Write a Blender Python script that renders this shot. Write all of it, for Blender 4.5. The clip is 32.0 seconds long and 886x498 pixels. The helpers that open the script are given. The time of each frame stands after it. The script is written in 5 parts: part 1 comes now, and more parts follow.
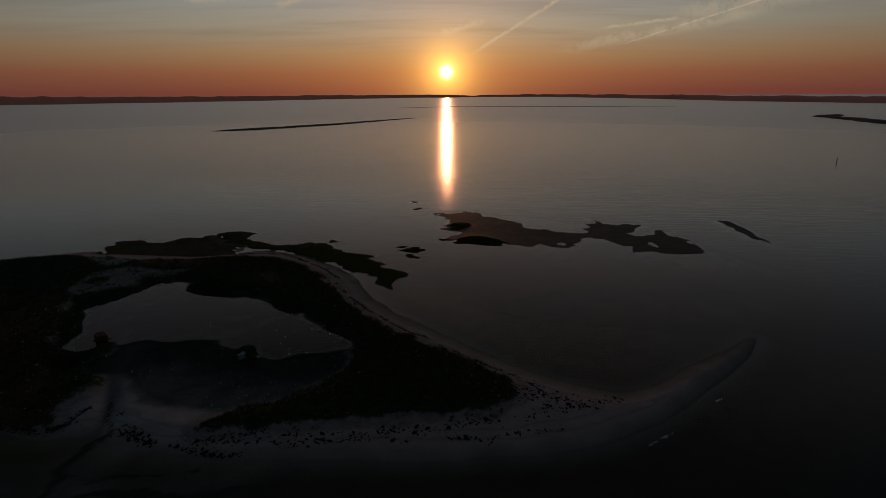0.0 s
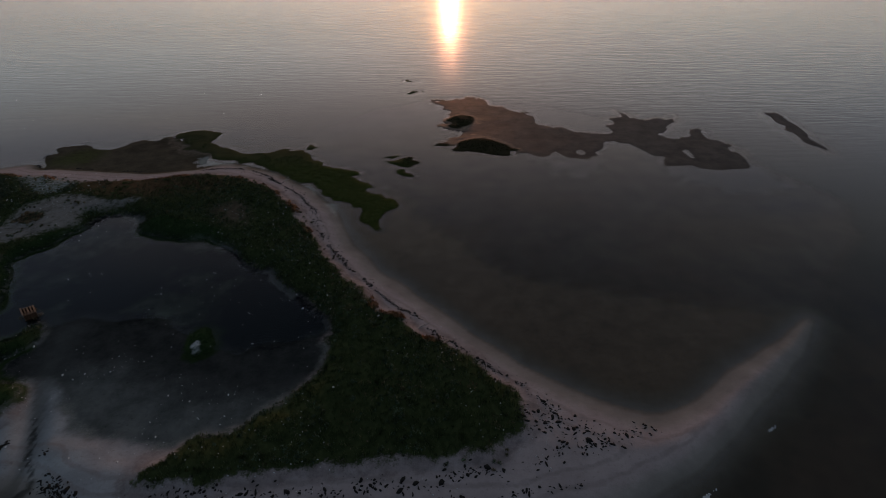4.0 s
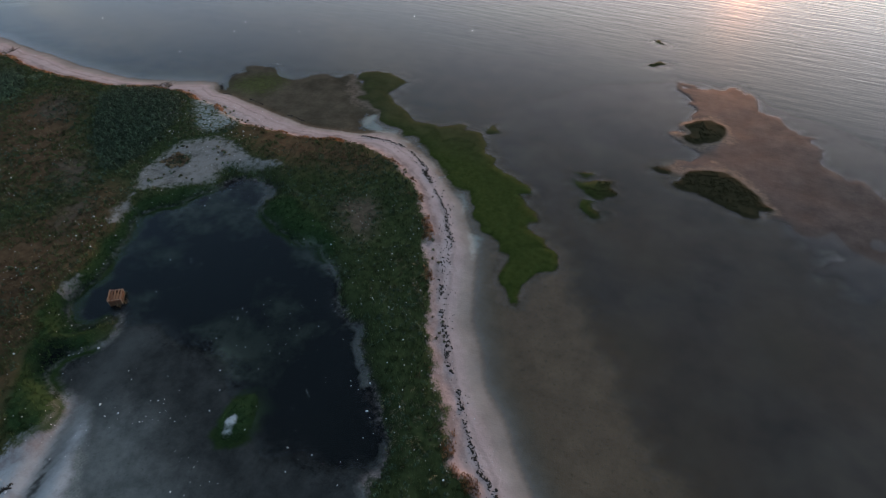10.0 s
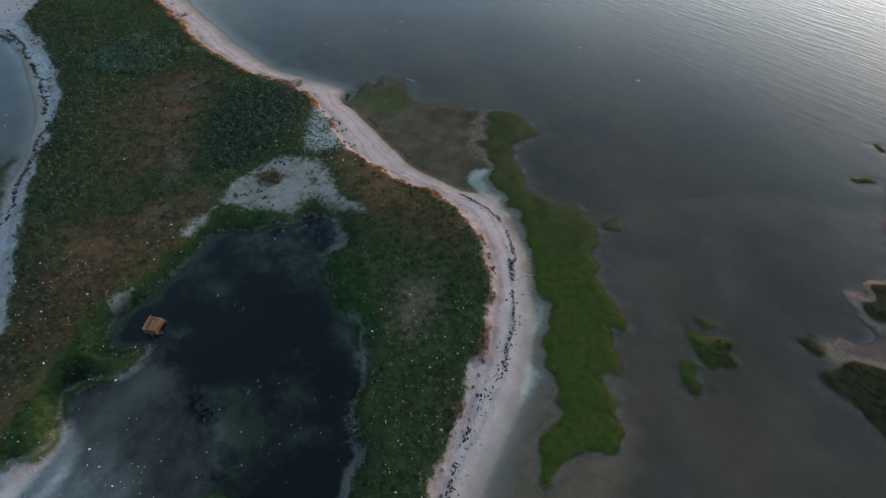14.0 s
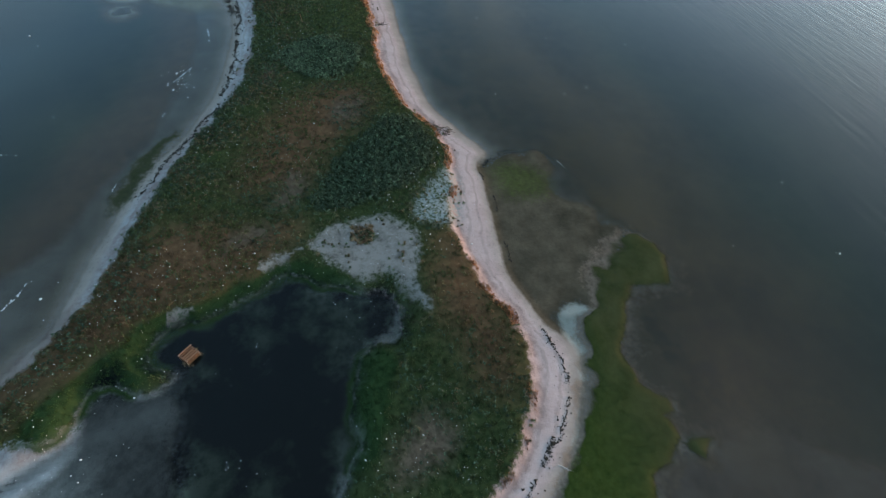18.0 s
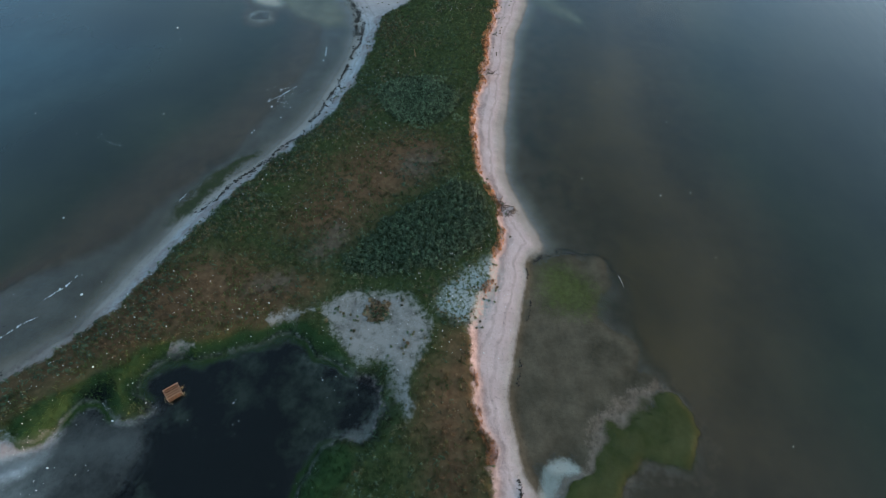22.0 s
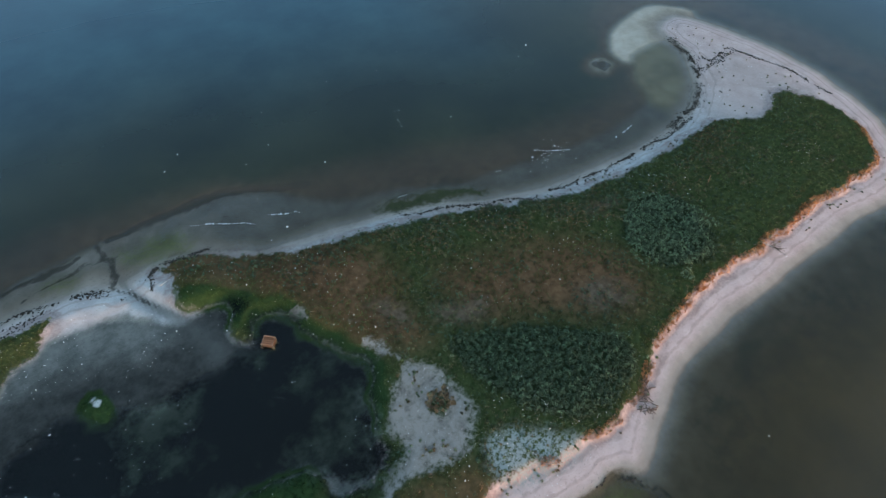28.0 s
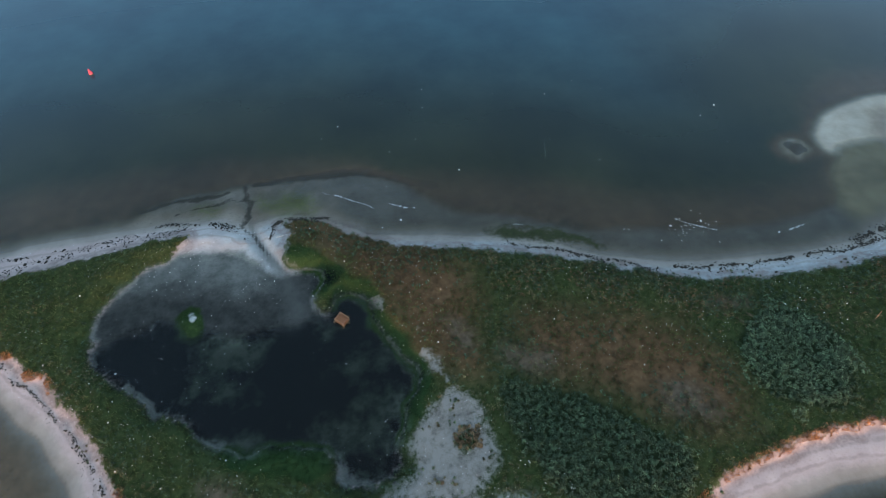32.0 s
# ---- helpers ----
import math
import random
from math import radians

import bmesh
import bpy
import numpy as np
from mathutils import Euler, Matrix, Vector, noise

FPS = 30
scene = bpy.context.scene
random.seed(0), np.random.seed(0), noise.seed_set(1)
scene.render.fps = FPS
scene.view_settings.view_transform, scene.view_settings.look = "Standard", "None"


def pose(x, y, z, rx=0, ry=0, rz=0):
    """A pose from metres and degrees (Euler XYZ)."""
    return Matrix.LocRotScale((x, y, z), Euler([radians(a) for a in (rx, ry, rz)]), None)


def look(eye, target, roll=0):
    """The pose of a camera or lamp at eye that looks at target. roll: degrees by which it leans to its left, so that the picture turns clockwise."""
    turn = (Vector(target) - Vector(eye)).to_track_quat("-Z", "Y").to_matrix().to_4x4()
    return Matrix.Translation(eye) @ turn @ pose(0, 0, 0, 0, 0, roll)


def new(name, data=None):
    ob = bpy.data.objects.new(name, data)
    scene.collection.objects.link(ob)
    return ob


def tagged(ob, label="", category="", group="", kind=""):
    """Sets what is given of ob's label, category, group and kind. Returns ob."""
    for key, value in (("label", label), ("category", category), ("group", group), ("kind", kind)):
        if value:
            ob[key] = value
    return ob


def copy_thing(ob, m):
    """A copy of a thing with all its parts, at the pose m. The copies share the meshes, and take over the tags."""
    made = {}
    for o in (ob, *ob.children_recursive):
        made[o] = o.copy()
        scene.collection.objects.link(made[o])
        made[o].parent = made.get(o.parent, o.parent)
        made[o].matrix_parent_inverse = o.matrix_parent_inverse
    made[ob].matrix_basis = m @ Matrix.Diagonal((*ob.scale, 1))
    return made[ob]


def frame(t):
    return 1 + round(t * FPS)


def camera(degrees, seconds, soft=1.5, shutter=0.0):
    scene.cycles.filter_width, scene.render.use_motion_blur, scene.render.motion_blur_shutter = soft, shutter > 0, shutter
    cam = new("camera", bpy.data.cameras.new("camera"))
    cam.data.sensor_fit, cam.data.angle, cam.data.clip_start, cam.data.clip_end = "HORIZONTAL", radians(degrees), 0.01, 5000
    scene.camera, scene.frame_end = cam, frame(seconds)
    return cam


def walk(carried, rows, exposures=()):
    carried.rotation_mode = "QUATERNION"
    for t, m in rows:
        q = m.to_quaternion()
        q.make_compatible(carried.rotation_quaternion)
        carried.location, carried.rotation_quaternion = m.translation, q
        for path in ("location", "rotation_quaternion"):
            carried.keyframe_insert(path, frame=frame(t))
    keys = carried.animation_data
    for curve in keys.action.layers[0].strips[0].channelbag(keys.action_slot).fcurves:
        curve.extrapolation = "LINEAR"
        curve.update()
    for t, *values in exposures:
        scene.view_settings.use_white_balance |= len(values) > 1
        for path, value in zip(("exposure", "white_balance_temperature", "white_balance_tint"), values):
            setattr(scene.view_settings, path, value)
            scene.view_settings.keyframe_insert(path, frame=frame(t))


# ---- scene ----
cam = camera(78.15, 32.0, soft=0.65)
# seconds, eye in metres, Euler turns in degrees
ROWS = [
    (0.0, 0.58, -0.05, 41.79, 73.905, 0.300, 0.000),
    (0.5, 0.79, 3.12, 43.31, 71.054, 0.300, 0.010),
    (1.0, 0.98, 6.31, 44.79, 68.150, 0.300, 0.020),
    (1.5, 1.11, 9.49, 46.19, 65.868, 0.300, 0.030),
    (2.0, 1.19, 12.67, 47.50, 64.541, 0.300, 0.040),
    (2.5, 1.26, 15.91, 48.73, 62.582, 0.300, 0.050),
    (3.0, 1.35, 19.20, 49.85, 60.522, 0.300, 0.060),
    (3.5, 1.47, 22.49, 50.91, 58.842, 0.300, 0.070),
    (5.5, 2.96, 35.82, 52.71, 53.293, 1.276, 3.579),
    (6.0, 3.15, 39.14, 53.14, 52.071, 1.116, 6.463),
    (6.5, 3.31, 42.47, 53.55, 51.056, 1.022, 9.797),
    (7.0, 3.43, 45.82, 53.92, 50.482, 0.900, 12.734),
    (7.5, 3.51, 49.13, 54.26, 49.936, 0.871, 15.194),
    (8.0, 3.58, 52.34, 54.64, 49.376, 0.765, 17.671),
    (8.5, 3.62, 55.47, 55.08, 48.787, 0.712, 20.220),
    (9.0, 3.62, 58.53, 55.59, 48.196, 0.548, 22.770),
    (9.5, 3.53, 61.55, 56.18, 47.533, 0.392, 25.119),
    (10.0, 3.34, 64.57, 56.82, 46.856, 0.231, 27.344),
    (10.5, 3.06, 67.59, 57.52, 46.085, 0.103, 29.709),
    (11.0, 2.66, 70.61, 58.23, 45.371, -0.027, 31.867),
    (11.5, 2.12, 73.62, 58.95, 44.593, -0.171, 34.250),
    (12.0, 1.45, 76.63, 59.64, 44.006, -0.358, 37.716),
    (12.5, 0.73, 79.64, 60.30, 43.873, -0.578, 41.234),
    (13.0, -0.02, 82.64, 60.91, 43.814, -0.763, 43.648),
    (13.5, -0.83, 85.60, 61.50, 43.823, -0.746, 46.413),
    (14.0, -1.72, 88.54, 62.09, 43.784, -0.894, 48.717),
    (14.5, -2.72, 91.48, 62.70, 43.738, -0.978, 51.096),
    (16.5, -8.73, 102.96, 66.59, 42.441, -1.870, 63.313),
    (17.0, -10.29, 105.50, 67.56, 42.089, -2.175, 68.368),
    (17.5, -11.86, 108.02, 68.54, 41.879, -2.344, 71.853),
    (18.0, -13.44, 110.51, 69.56, 41.578, -2.500, 75.665),
    (18.5, -15.10, 112.97, 70.58, 41.429, -2.646, 78.363),
    (19.0, -16.85, 115.39, 71.58, 41.264, -2.641, 80.555),
    (19.5, -18.65, 117.74, 72.57, 41.015, -2.588, 83.015),
    (20.0, -20.52, 120.03, 73.51, 40.833, -2.558, 85.647),
    (20.5, -22.45, 122.26, 74.39, 40.607, -2.479, 87.986),
    (21.0, -24.44, 124.42, 75.22, 40.419, -2.413, 90.320),
    (21.5, -26.47, 126.48, 76.03, 40.291, -2.365, 92.513),
    (22.0, -28.56, 128.38, 76.83, 40.028, -2.281, 95.478),
    (22.5, -30.72, 130.15, 77.65, 39.768, -2.240, 99.184),
    (23.0, -32.93, 131.81, 78.52, 39.573, -2.357, 102.956),
    (23.5, -35.19, 133.39, 79.44, 39.262, -2.298, 106.256),
    (24.0, -37.49, 134.92, 80.40, 39.086, -2.207, 109.477),
    (24.5, -39.80, 136.42, 81.37, 38.769, -2.117, 113.075),
    (25.0, -42.12, 137.85, 82.33, 38.479, -1.892, 117.429),
    (25.5, -44.44, 139.18, 83.27, 38.256, -1.702, 122.168),
    (26.0, -46.77, 140.41, 84.17, 38.094, -1.411, 126.576),
    (26.5, -49.09, 141.55, 85.05, 38.002, -1.111, 131.002),
    (28.5, -57.48, 143.25, 87.64, 37.515, -0.567, 145.388),
    (29.0, -59.07, 143.58, 87.88, 37.527, -0.402, 148.492),
    (29.5, -60.63, 143.90, 88.08, 37.579, -0.209, 151.744),
    (30.0, -62.15, 144.18, 88.22, 37.698, -0.020, 155.310),
    (30.5, -63.61, 144.43, 88.30, 37.834, 0.197, 157.885),
    (31.0, -65.02, 144.63, 88.32, 38.020, 0.373, 159.555),
    (31.5, -66.40, 144.79, 88.29, 38.185, 0.619, 162.662),
    (32.0, -67.78, 144.92, 88.23, 38.440, 0.882, 166.753),
]
EXPOSURES = [
    (0.0, -2.75, 6800, 13), (1.0, -2.27, 7000, 13), (2.0, -1.62, 7000, 13), (3.5, -0.74, 6800, 14), (5.5, 0.32, 6450, 15), (8.0, 1.0, 6350, 12),
    (12.0, 1.68, 6150, 4), (17.0, 1.92, 6020, -3), (20.0, 2.06, 6000, -3), (32.0, 2.27, 6060, 0)]
walk(cam, [(t, pose(x, y, z, rx, ry, rz)) for t, x, y, z, rx, ry, rz in ROWS], EXPOSURES)

# ---------------------------------------------------------------- light
SUN_UP = 1.9
SUN_DIR = Vector((0.006, math.cos(radians(SUN_UP)), math.sin(radians(SUN_UP)))).normalized()


def links(tree):
    def put(kind, sets=None, **ins):
        n = tree.nodes.new(kind)
        for k, v in (sets or {}).items():
            setattr(n, k, v)
        for k, v in ins.items():
            key = int(k[1:]) if k[0] == "i" and k[1:].isdigit() else k.replace("_", " ")
            sock = n.inputs[key]
            if isinstance(v, bpy.types.NodeSocket):
                tree.links.new(v, sock)
            else:
                sock.default_value = v
        return n
    return put


def math_node(put, op, a, b=0.0, c=0.0, clamp=False):
    return put("ShaderNodeMath", {"operation": op, "use_clamp": clamp}, i0=a, i1=b, i2=c).outputs[0]


def mix_col(put, fac, a, b, blend="MIX"):
    n = put("ShaderNodeMix", {"data_type": "RGBA", "blend_type": blend}, i0=fac, i6=a, i7=b)
    return n.outputs[2]


def ramp(put, fac, stops):
    n = put("ShaderNodeValToRGB", Fac=fac)
    el = n.color_ramp.elements
    while len(el) < len(stops):
        el.new(0.5)
    for e, (p, col) in zip(el, stops):
        e.position, e.color = p, (*col, 1)
    return n.outputs[0]


def build_world():
    w = bpy.data.worlds.new("sky")
    scene.world = w
    w.use_nodes = True
    w.node_tree.nodes.clear()
    put = links(w.node_tree)
    co = put("ShaderNodeTexCoord").outputs["Generated"]
    sky = put("ShaderNodeTexSky", {"sky_type": "NISHITA", "sun_disc": False, "sun_elevation": radians(SUN_UP), "sun_rotation": 0.0,
                                   "air_density": 1.0, "dust_density": 1.5, "ozone_density": 1.0, "altitude": 0.0})
    xyz = put("ShaderNodeSeparateXYZ", Vector=co)
    up = xyz.outputs[2]
    dot = put("ShaderNodeVectorMath", {"operation": "DOT_PRODUCT"}, i0=co, i1=tuple(SUN_DIR)).outputs["Value"]
    ang = math_node(put, "ARCCOSINE", math_node(put, "MINIMUM", dot, 0.9999999))
    # the twilight arch: red at the horizon, gold above it, grey-blue at the top; cooler away from the sun
    side = math_node(put, "MULTIPLY_ADD", dot, 0.5, 0.5, True)
    warm = ramp(put, up, [(0.0, (1.15, 0.32, 0.23)), (0.03, (1.6, 0.58, 0.30)), (0.06, (1.9, 1.14, 0.58)), (0.10, (1.9, 1.74, 1.32)),
                          (0.155, (1.7, 1.94, 1.98)), (0.3, (1.06, 1.03, 1.08)), (0.48, (0.48, 0.48, 0.56)), (0.66, (0.13, 0.145, 0.19)), (1.0, (0.066, 0.086, 0.112))])
    cool = ramp(put, up, [(0.0, (0.075, 0.11, 0.16)), (0.1, (0.10, 0.15, 0.22)), (0.25, (0.12, 0.20, 0.32)), (0.55, (0.105, 0.18, 0.28)), (0.8, (0.075, 0.115, 0.17)), (1.0, (0.066, 0.086, 0.112))])
    arch = mix_col(put, math_node(put, "SMOOTH_MIN", math_node(put, "POWER", side, math_node(put, "MULTIPLY_ADD", math_node(put, "MAXIMUM", up, 0.0), 14.0, 2.6)), 1.0, 0.1), cool, warm)
    arch = mix_col(put, 1.0, arch, mix_col(put, 1.0, sky.outputs[0], (0.02, 0.02, 0.02, 1), "MULTIPLY"), "ADD")
    # thin cirrus, drawn out sideways
    flat = put("ShaderNodeVectorMath", {"operation": "DIVIDE"}, i0=co, i1=put("ShaderNodeCombineXYZ", X=math_node(put, "ADD", up, 0.08),
               Y=math_node(put, "ADD", up, 0.08), Z=1.0).outputs[0])
    turned = put("ShaderNodeMapping", i0=flat.outputs[0], i2=(0, 0, 0.5), i3=(0.35, 1.6, 1.0))
    cirrus = put("ShaderNodeTexNoise", i2=1.3, i3=8.0, i4=0.62, Vector=turned.outputs[0]).outputs[0]
    cirrus = ramp(put, cirrus, [(0.47, (0, 0, 0)), (0.66, (1, 1, 1))])
    band = ramp(put, up, [(0.035, (0, 0, 0)), (0.1, (1, 1, 1)), (0.35, (0.6, 0.6, 0.6)), (0.6, (0.12, 0.12, 0.12)), (0.9, (0.02, 0.02, 0.02))])
    veil = math_node(put, "MULTIPLY", math_node(put, "MULTIPLY", cirrus, band), 0.4)
    arch = mix_col(put, veil, arch, mix_col(put, side, (0.25, 0.26, 0.3, 1), (1.15, 0.98, 0.70, 1)))
    # two vapour trails and a few brushed wisps: bearing and height in degrees of both ends, width, strength
    ragged = put("ShaderNodeTexNoise", i2=60.0, i3=6.0, i4=0.7, Vector=co).outputs[0]
    for a0, e0, a1, e1, wide, power in ((2.6, 3.4, 12.2, 8.9, 0.0045, 0.9), (16.5, 4.0, 31.5, 8.2, 0.0022, 0.7), (10.5, 3.6, 30.0, 6.6, 0.012, 0.35), (-0.5, 5.4, 4.4, 6.6, 0.009, 0.6),
                                        (-24.0, 8.0, -17.5, 8.6, 0.012, 0.6), (-16.0, 7.6, -10.5, 9.6, 0.010, 0.5), (14.5, 5.6, 22.5, 6.3, 0.004, 0.55), (20.0, 6.2, 40.0, 8.4, 0.02, 0.3)):
        ends = [Vector((math.sin(radians(a)) * math.cos(radians(e)), math.cos(radians(a)) * math.cos(radians(e)), math.sin(radians(e)))) for a, e in ((a0, e0), (a1, e1))]
        across = ends[0].cross(ends[1]).normalized()
        mid = (ends[0] + ends[1]).normalized()
        tan = (ends[1] - ends[0]).normalized()
        half = (ends[1] - ends[0]).length / 2
        off = put("ShaderNodeVectorMath", {"operation": "DOT_PRODUCT"}, i0=co, i1=tuple(across)).outputs["Value"]
        off = math_node(put, "ABSOLUTE", math_node(put, "ADD", off, math_node(put, "MULTIPLY_ADD", ragged, wide * 1.8, -wide * 0.9)))
        run = math_node(put, "ABSOLUTE", put("ShaderNodeVectorMath", {"operation": "DOT_PRODUCT"}, i0=put("ShaderNodeVectorMath", {"operation": "SUBTRACT"}, i0=co, i1=tuple(mid)).outputs[0], i1=tuple(tan)).outputs["Value"])
        m1 = put("ShaderNodeMapRange", {"interpolation_type": "SMOOTHSTEP"}, i0=off, i1=wide, i2=0.0).outputs[0]
        m2 = put("ShaderNodeMapRange", {"interpolation_type": "SMOOTHSTEP"}, i0=run, i1=half, i2=half * 0.6).outputs[0]
        m3 = math_node(put, "MULTIPLY", math_node(put, "MULTIPLY", m1, m2), math_node(put, "MULTIPLY", put("ShaderNodeMapRange", i0=ragged, i1=0.3, i2=0.55).outputs[0], min(1.0, power * 1.5)))
        arch = mix_col(put, m3, arch, (2.7, 2.3, 1.6, 1))
    # the sun's disc and the glow round it
    glow = math_node(put, "EXPONENT", math_node(put, "MULTIPLY", ang, -8.0))
    halo = math_node(put, "EXPONENT", math_node(put, "MULTIPLY", ang, -44.0))
    disc = math_node(put, "SUBTRACT", 1.0, math_node(put, "MULTIPLY_ADD", ang, 1 / 0.010, -0.005 / 0.010, True))
    col = mix_col(put, 1.0, arch, mix_col(put, glow, (0, 0, 0, 1), (2.2, 0.95, 0.28, 1)), "ADD")
    col = mix_col(put, 1.0, col, mix_col(put, halo, (0, 0, 0, 1), (17.0, 9.4, 1.6, 1)), "ADD")
    col = mix_col(put, 1.0, col, mix_col(put, disc, (0, 0, 0, 1), (16.0, 12.0, 7.0, 1)), "ADD")
    bg = put("ShaderNodeBackground", Color=col, Strength=1.0)
    put("ShaderNodeOutputWorld", Surface=bg.outputs[0])


build_world()
sun = new("sun", bpy.data.lights.new("sun", "SUN"))
sun.data.energy, sun.data.angle, sun.data.color = 1.1, radians(0.55), (1.0, 0.4, 0.2)
sun.matrix_world = look((0, 900, 60), Vector((0, 900, 60)) - SUN_DIR)

# ---------------------------------------------------------------- plan
SPIT = [(55.5, 87.5), (52, 86.3), (45.5, 81.5), (37.5, 76), (30, 71.5), (26, 69.6), (21, 71), (16.7, 74), (10, 79.6), (2.3, 87.5), (-2.8, 93.2),
        (-8, 98.4), (-11.5, 102.8), (-15.1, 108), (-17, 112.1), (-19.1, 118.1), (-22, 122.9), (-25.6, 128.1), (-31.8, 134.9), (-38.6, 139.6), (-45.1, 142.7), (-51, 144)]
WEST = [(-55.5, 140.9), (-60.8, 139.2), (-67.4, 138.9), (-74.7, 139.3), (-82.7, 140.9), (-87.8, 141.6), (-91.8, 140.9), (-95.2, 144.2), (-99.6, 142.3),
        (-108, 138.6), (-114, 136.8), (-121.3, 135.8), (-132.2, 135.9), (-145.9, 136.5), (-158.6, 136.9), (-171.6, 137.6), (-182.6, 139.6), (-194, 141.1),
        (-198.1, 138.5), (-205.3, 131.1), (-211.7, 121), (-215.5, 110), (-217.6, 97), (-215.8, 82), (-213.5, 70.1), (-210, 62.9), (-204, 60.1), (-197.1, 63.7)]
EAST = [(-194.9, 68.8), (-193.4, 77.1), (-188, 83.8), (-178.1, 91), (-169.3, 94), (-159, 94.8), (-145.3, 94), (-134.2, 92.2), (-123.4, 89.4), (-115.2, 86.5),
        (-109.4, 83), (-102.2, 78.9), (-94.6, 75.9), (-85.4, 73.1), (-76.2, 70.8), (-68, 68.3), (-64.7, 66), (-59.7, 62), (-53.2, 59.4), (-49.5, 59.2),
        (-45, 60.2), (-42, 59), (-38.7, 56.8), (-30, 55.6), (-20, 55), (-5, 54.6), (5, 54.8), (14.5, 56), (26, 60), (37, 68.3), (47, 77.8), (54, 85)]
LAND = SPIT + WEST + EAST
VEG_SUN = [(-31.7, 60.6), (-28, 59.8), (-22.4, 60.8), (-13.2, 62.3), (-4.6, 62.6), (1.6, 62.9), (6, 63.6), (9.6, 66.5), (11.4, 69.1), (10.8, 72), (6.2, 77), (2, 81),
           (-1.5, 83.2), (-6.7, 87.6), (-9, 90), (-11.6, 93.3), (-15.9, 99), (-18.6, 103.1), (-21.2, 107.9), (-25, 114.2), (-29.4, 121.5), (-33, 126.9), (-37.7, 130.6),
           (-42.8, 133.6), (-49, 136), (-54, 136), (-58.5, 135), (-63, 133), (-68.4, 131.8), (-73.3, 131), (-78.4, 130.6), (-83.6, 133.2), (-92.4, 135.1), (-101, 135),
           (-106, 134), (-111.7, 131.7), (-118, 130), (-126.5, 128.5), (-138.3, 128), (-149.5, 129.4), (-162.9, 129.8), (-178.7, 131), (-190, 132.2)]
VEG_LEE = [(-197, 129.1), (-203, 121.6), (-203.4, 110.7), (-199.7, 103.7), (-195.4, 103), (-189.8, 107.2), (-181.4, 105.2), (-175.4, 100.2), (-170, 99.6),
           (-155.9, 100.3), (-141.4, 99.1), (-130.7, 96.6), (-122.2, 93.2), (-113.9, 88.6), (-106, 84.6), (-98, 82), (-91, 79.2), (-82.5, 76.6), (-76.4, 74.8),
           (-70.7, 71.5), (-65.8, 69), (-59.1, 62.8), (-54.2, 61.2), (-51, 61), (-50.5, 63.5), (-53.3, 65.5), (-51.6, 67.5), (-50.6, 72), (-54.4, 75.3), (-45, 82), (-27, 72), (-27.5, 65)]
POND = [(-15.3, 86.3), (-14.2, 78.9), (-15.6, 74.7), (-21.2, 68.6), (-27.5, 65.7), (-33.1, 64.8), (-41.1, 66.8), (-45.6, 71.7), (-49.9, 75.9), (-54.5, 75.3),
        (-58.3, 77), (-57.4, 80.3), (-55.7, 81.3), (-55.4, 84.5), (-57.8, 87.1), (-60.1, 85.7), (-64, 87.2), (-66.8, 92), (-68.8, 97), (-71.8, 101.8), (-71, 105.4),
        (-68, 108.9), (-66.7, 113.3), (-66.3, 118.6), (-61, 119.8), (-57, 118.3), (-56.6, 114.2), (-54.3, 111), (-48.3, 109.2), (-42.9, 109.5), (-37.6, 108.2),
        (-34.3, 104.1), (-30.9, 100.8), (-26.5, 100.2), (-23.4, 93.8), (-18.3, 90.2), (-16.1, 88.2)]
DARK = [(-16.2, 82.4), (-28.7, 81.8), (-33.9, 85), (-40, 87.6), (-47, 87), (-53.5, 88.5), (-59.9, 86.5), (-64.1, 86), (-72, 96), (-75, 104), (-68, 121), (-56, 121),
        (-50, 110), (-40, 112), (-30, 104), (-15, 92)]
MARSH = [(-69.2, 163.5), (-60.4, 168.6), (-57.2, 161), (-58.4, 157.4), (-52.4, 153.2), (-46.5, 151), (-41, 152.3), (-36.6, 153.2), (-32.2, 148.2), (-27, 143.2), (-22.4, 141.8),
         (-18.5, 136), (-14.4, 131.9), (-10.1, 126), (-9.6, 120.2), (-10.2, 116), (-10.7, 113.4), (-14, 117.5), (-17.8, 122.7), (-21.5, 126.8), (-25.6, 132.8), (-29, 135.4),
         (-34.2, 138), (-39.4, 141.4), (-46.2, 144.5), (-51.8, 144.9), (-55.8, 147.3), (-59.7, 152.7), (-66.6, 158.8)]
COVE = [(-94.6, 144), (-96.5, 151.3), (-93.3, 156.3), (-88.8, 159.4), (-83.2, 160.8), (-75.9, 161.3), (-69.2, 162.7), (-60, 158), (-52, 148), (-50, 136), (-75, 132), (-91, 134)]
MUD = [(-4.8, 192.1), (3.9, 189.8), (10.2, 192.9), (15.9, 183.3), (22, 177.8), (27.2, 180), (27.1, 172.5), (32.6, 164.4), (41.9, 160.3), (45, 160.6), (46.3, 168.6),
       (49, 177.6), (50.9, 179.5), (53.1, 172.4), (58.2, 171), (66.8, 173), (59.1, 164.6), (56.2, 161.3), (61.3, 160.8), (72.4, 163), (67, 156.5), (72, 150), (74, 140),
       (74.4, 127.4), (61.7, 127.6), (54.3, 130.8), (50.3, 136.6), (50.3, 151), (43.4, 156), (39.1, 152.9), (35.8, 142.4), (32.6, 137), (26.8, 135.2), (30.2, 141.9),
       (25.9, 142.8), (23, 147.7), (16, 148.5), (6.3, 154.9), (-0.1, 156.5), (3.7, 160.8), (0.7, 170.8), (2.6, 178.5), (-1.4, 186.5)]
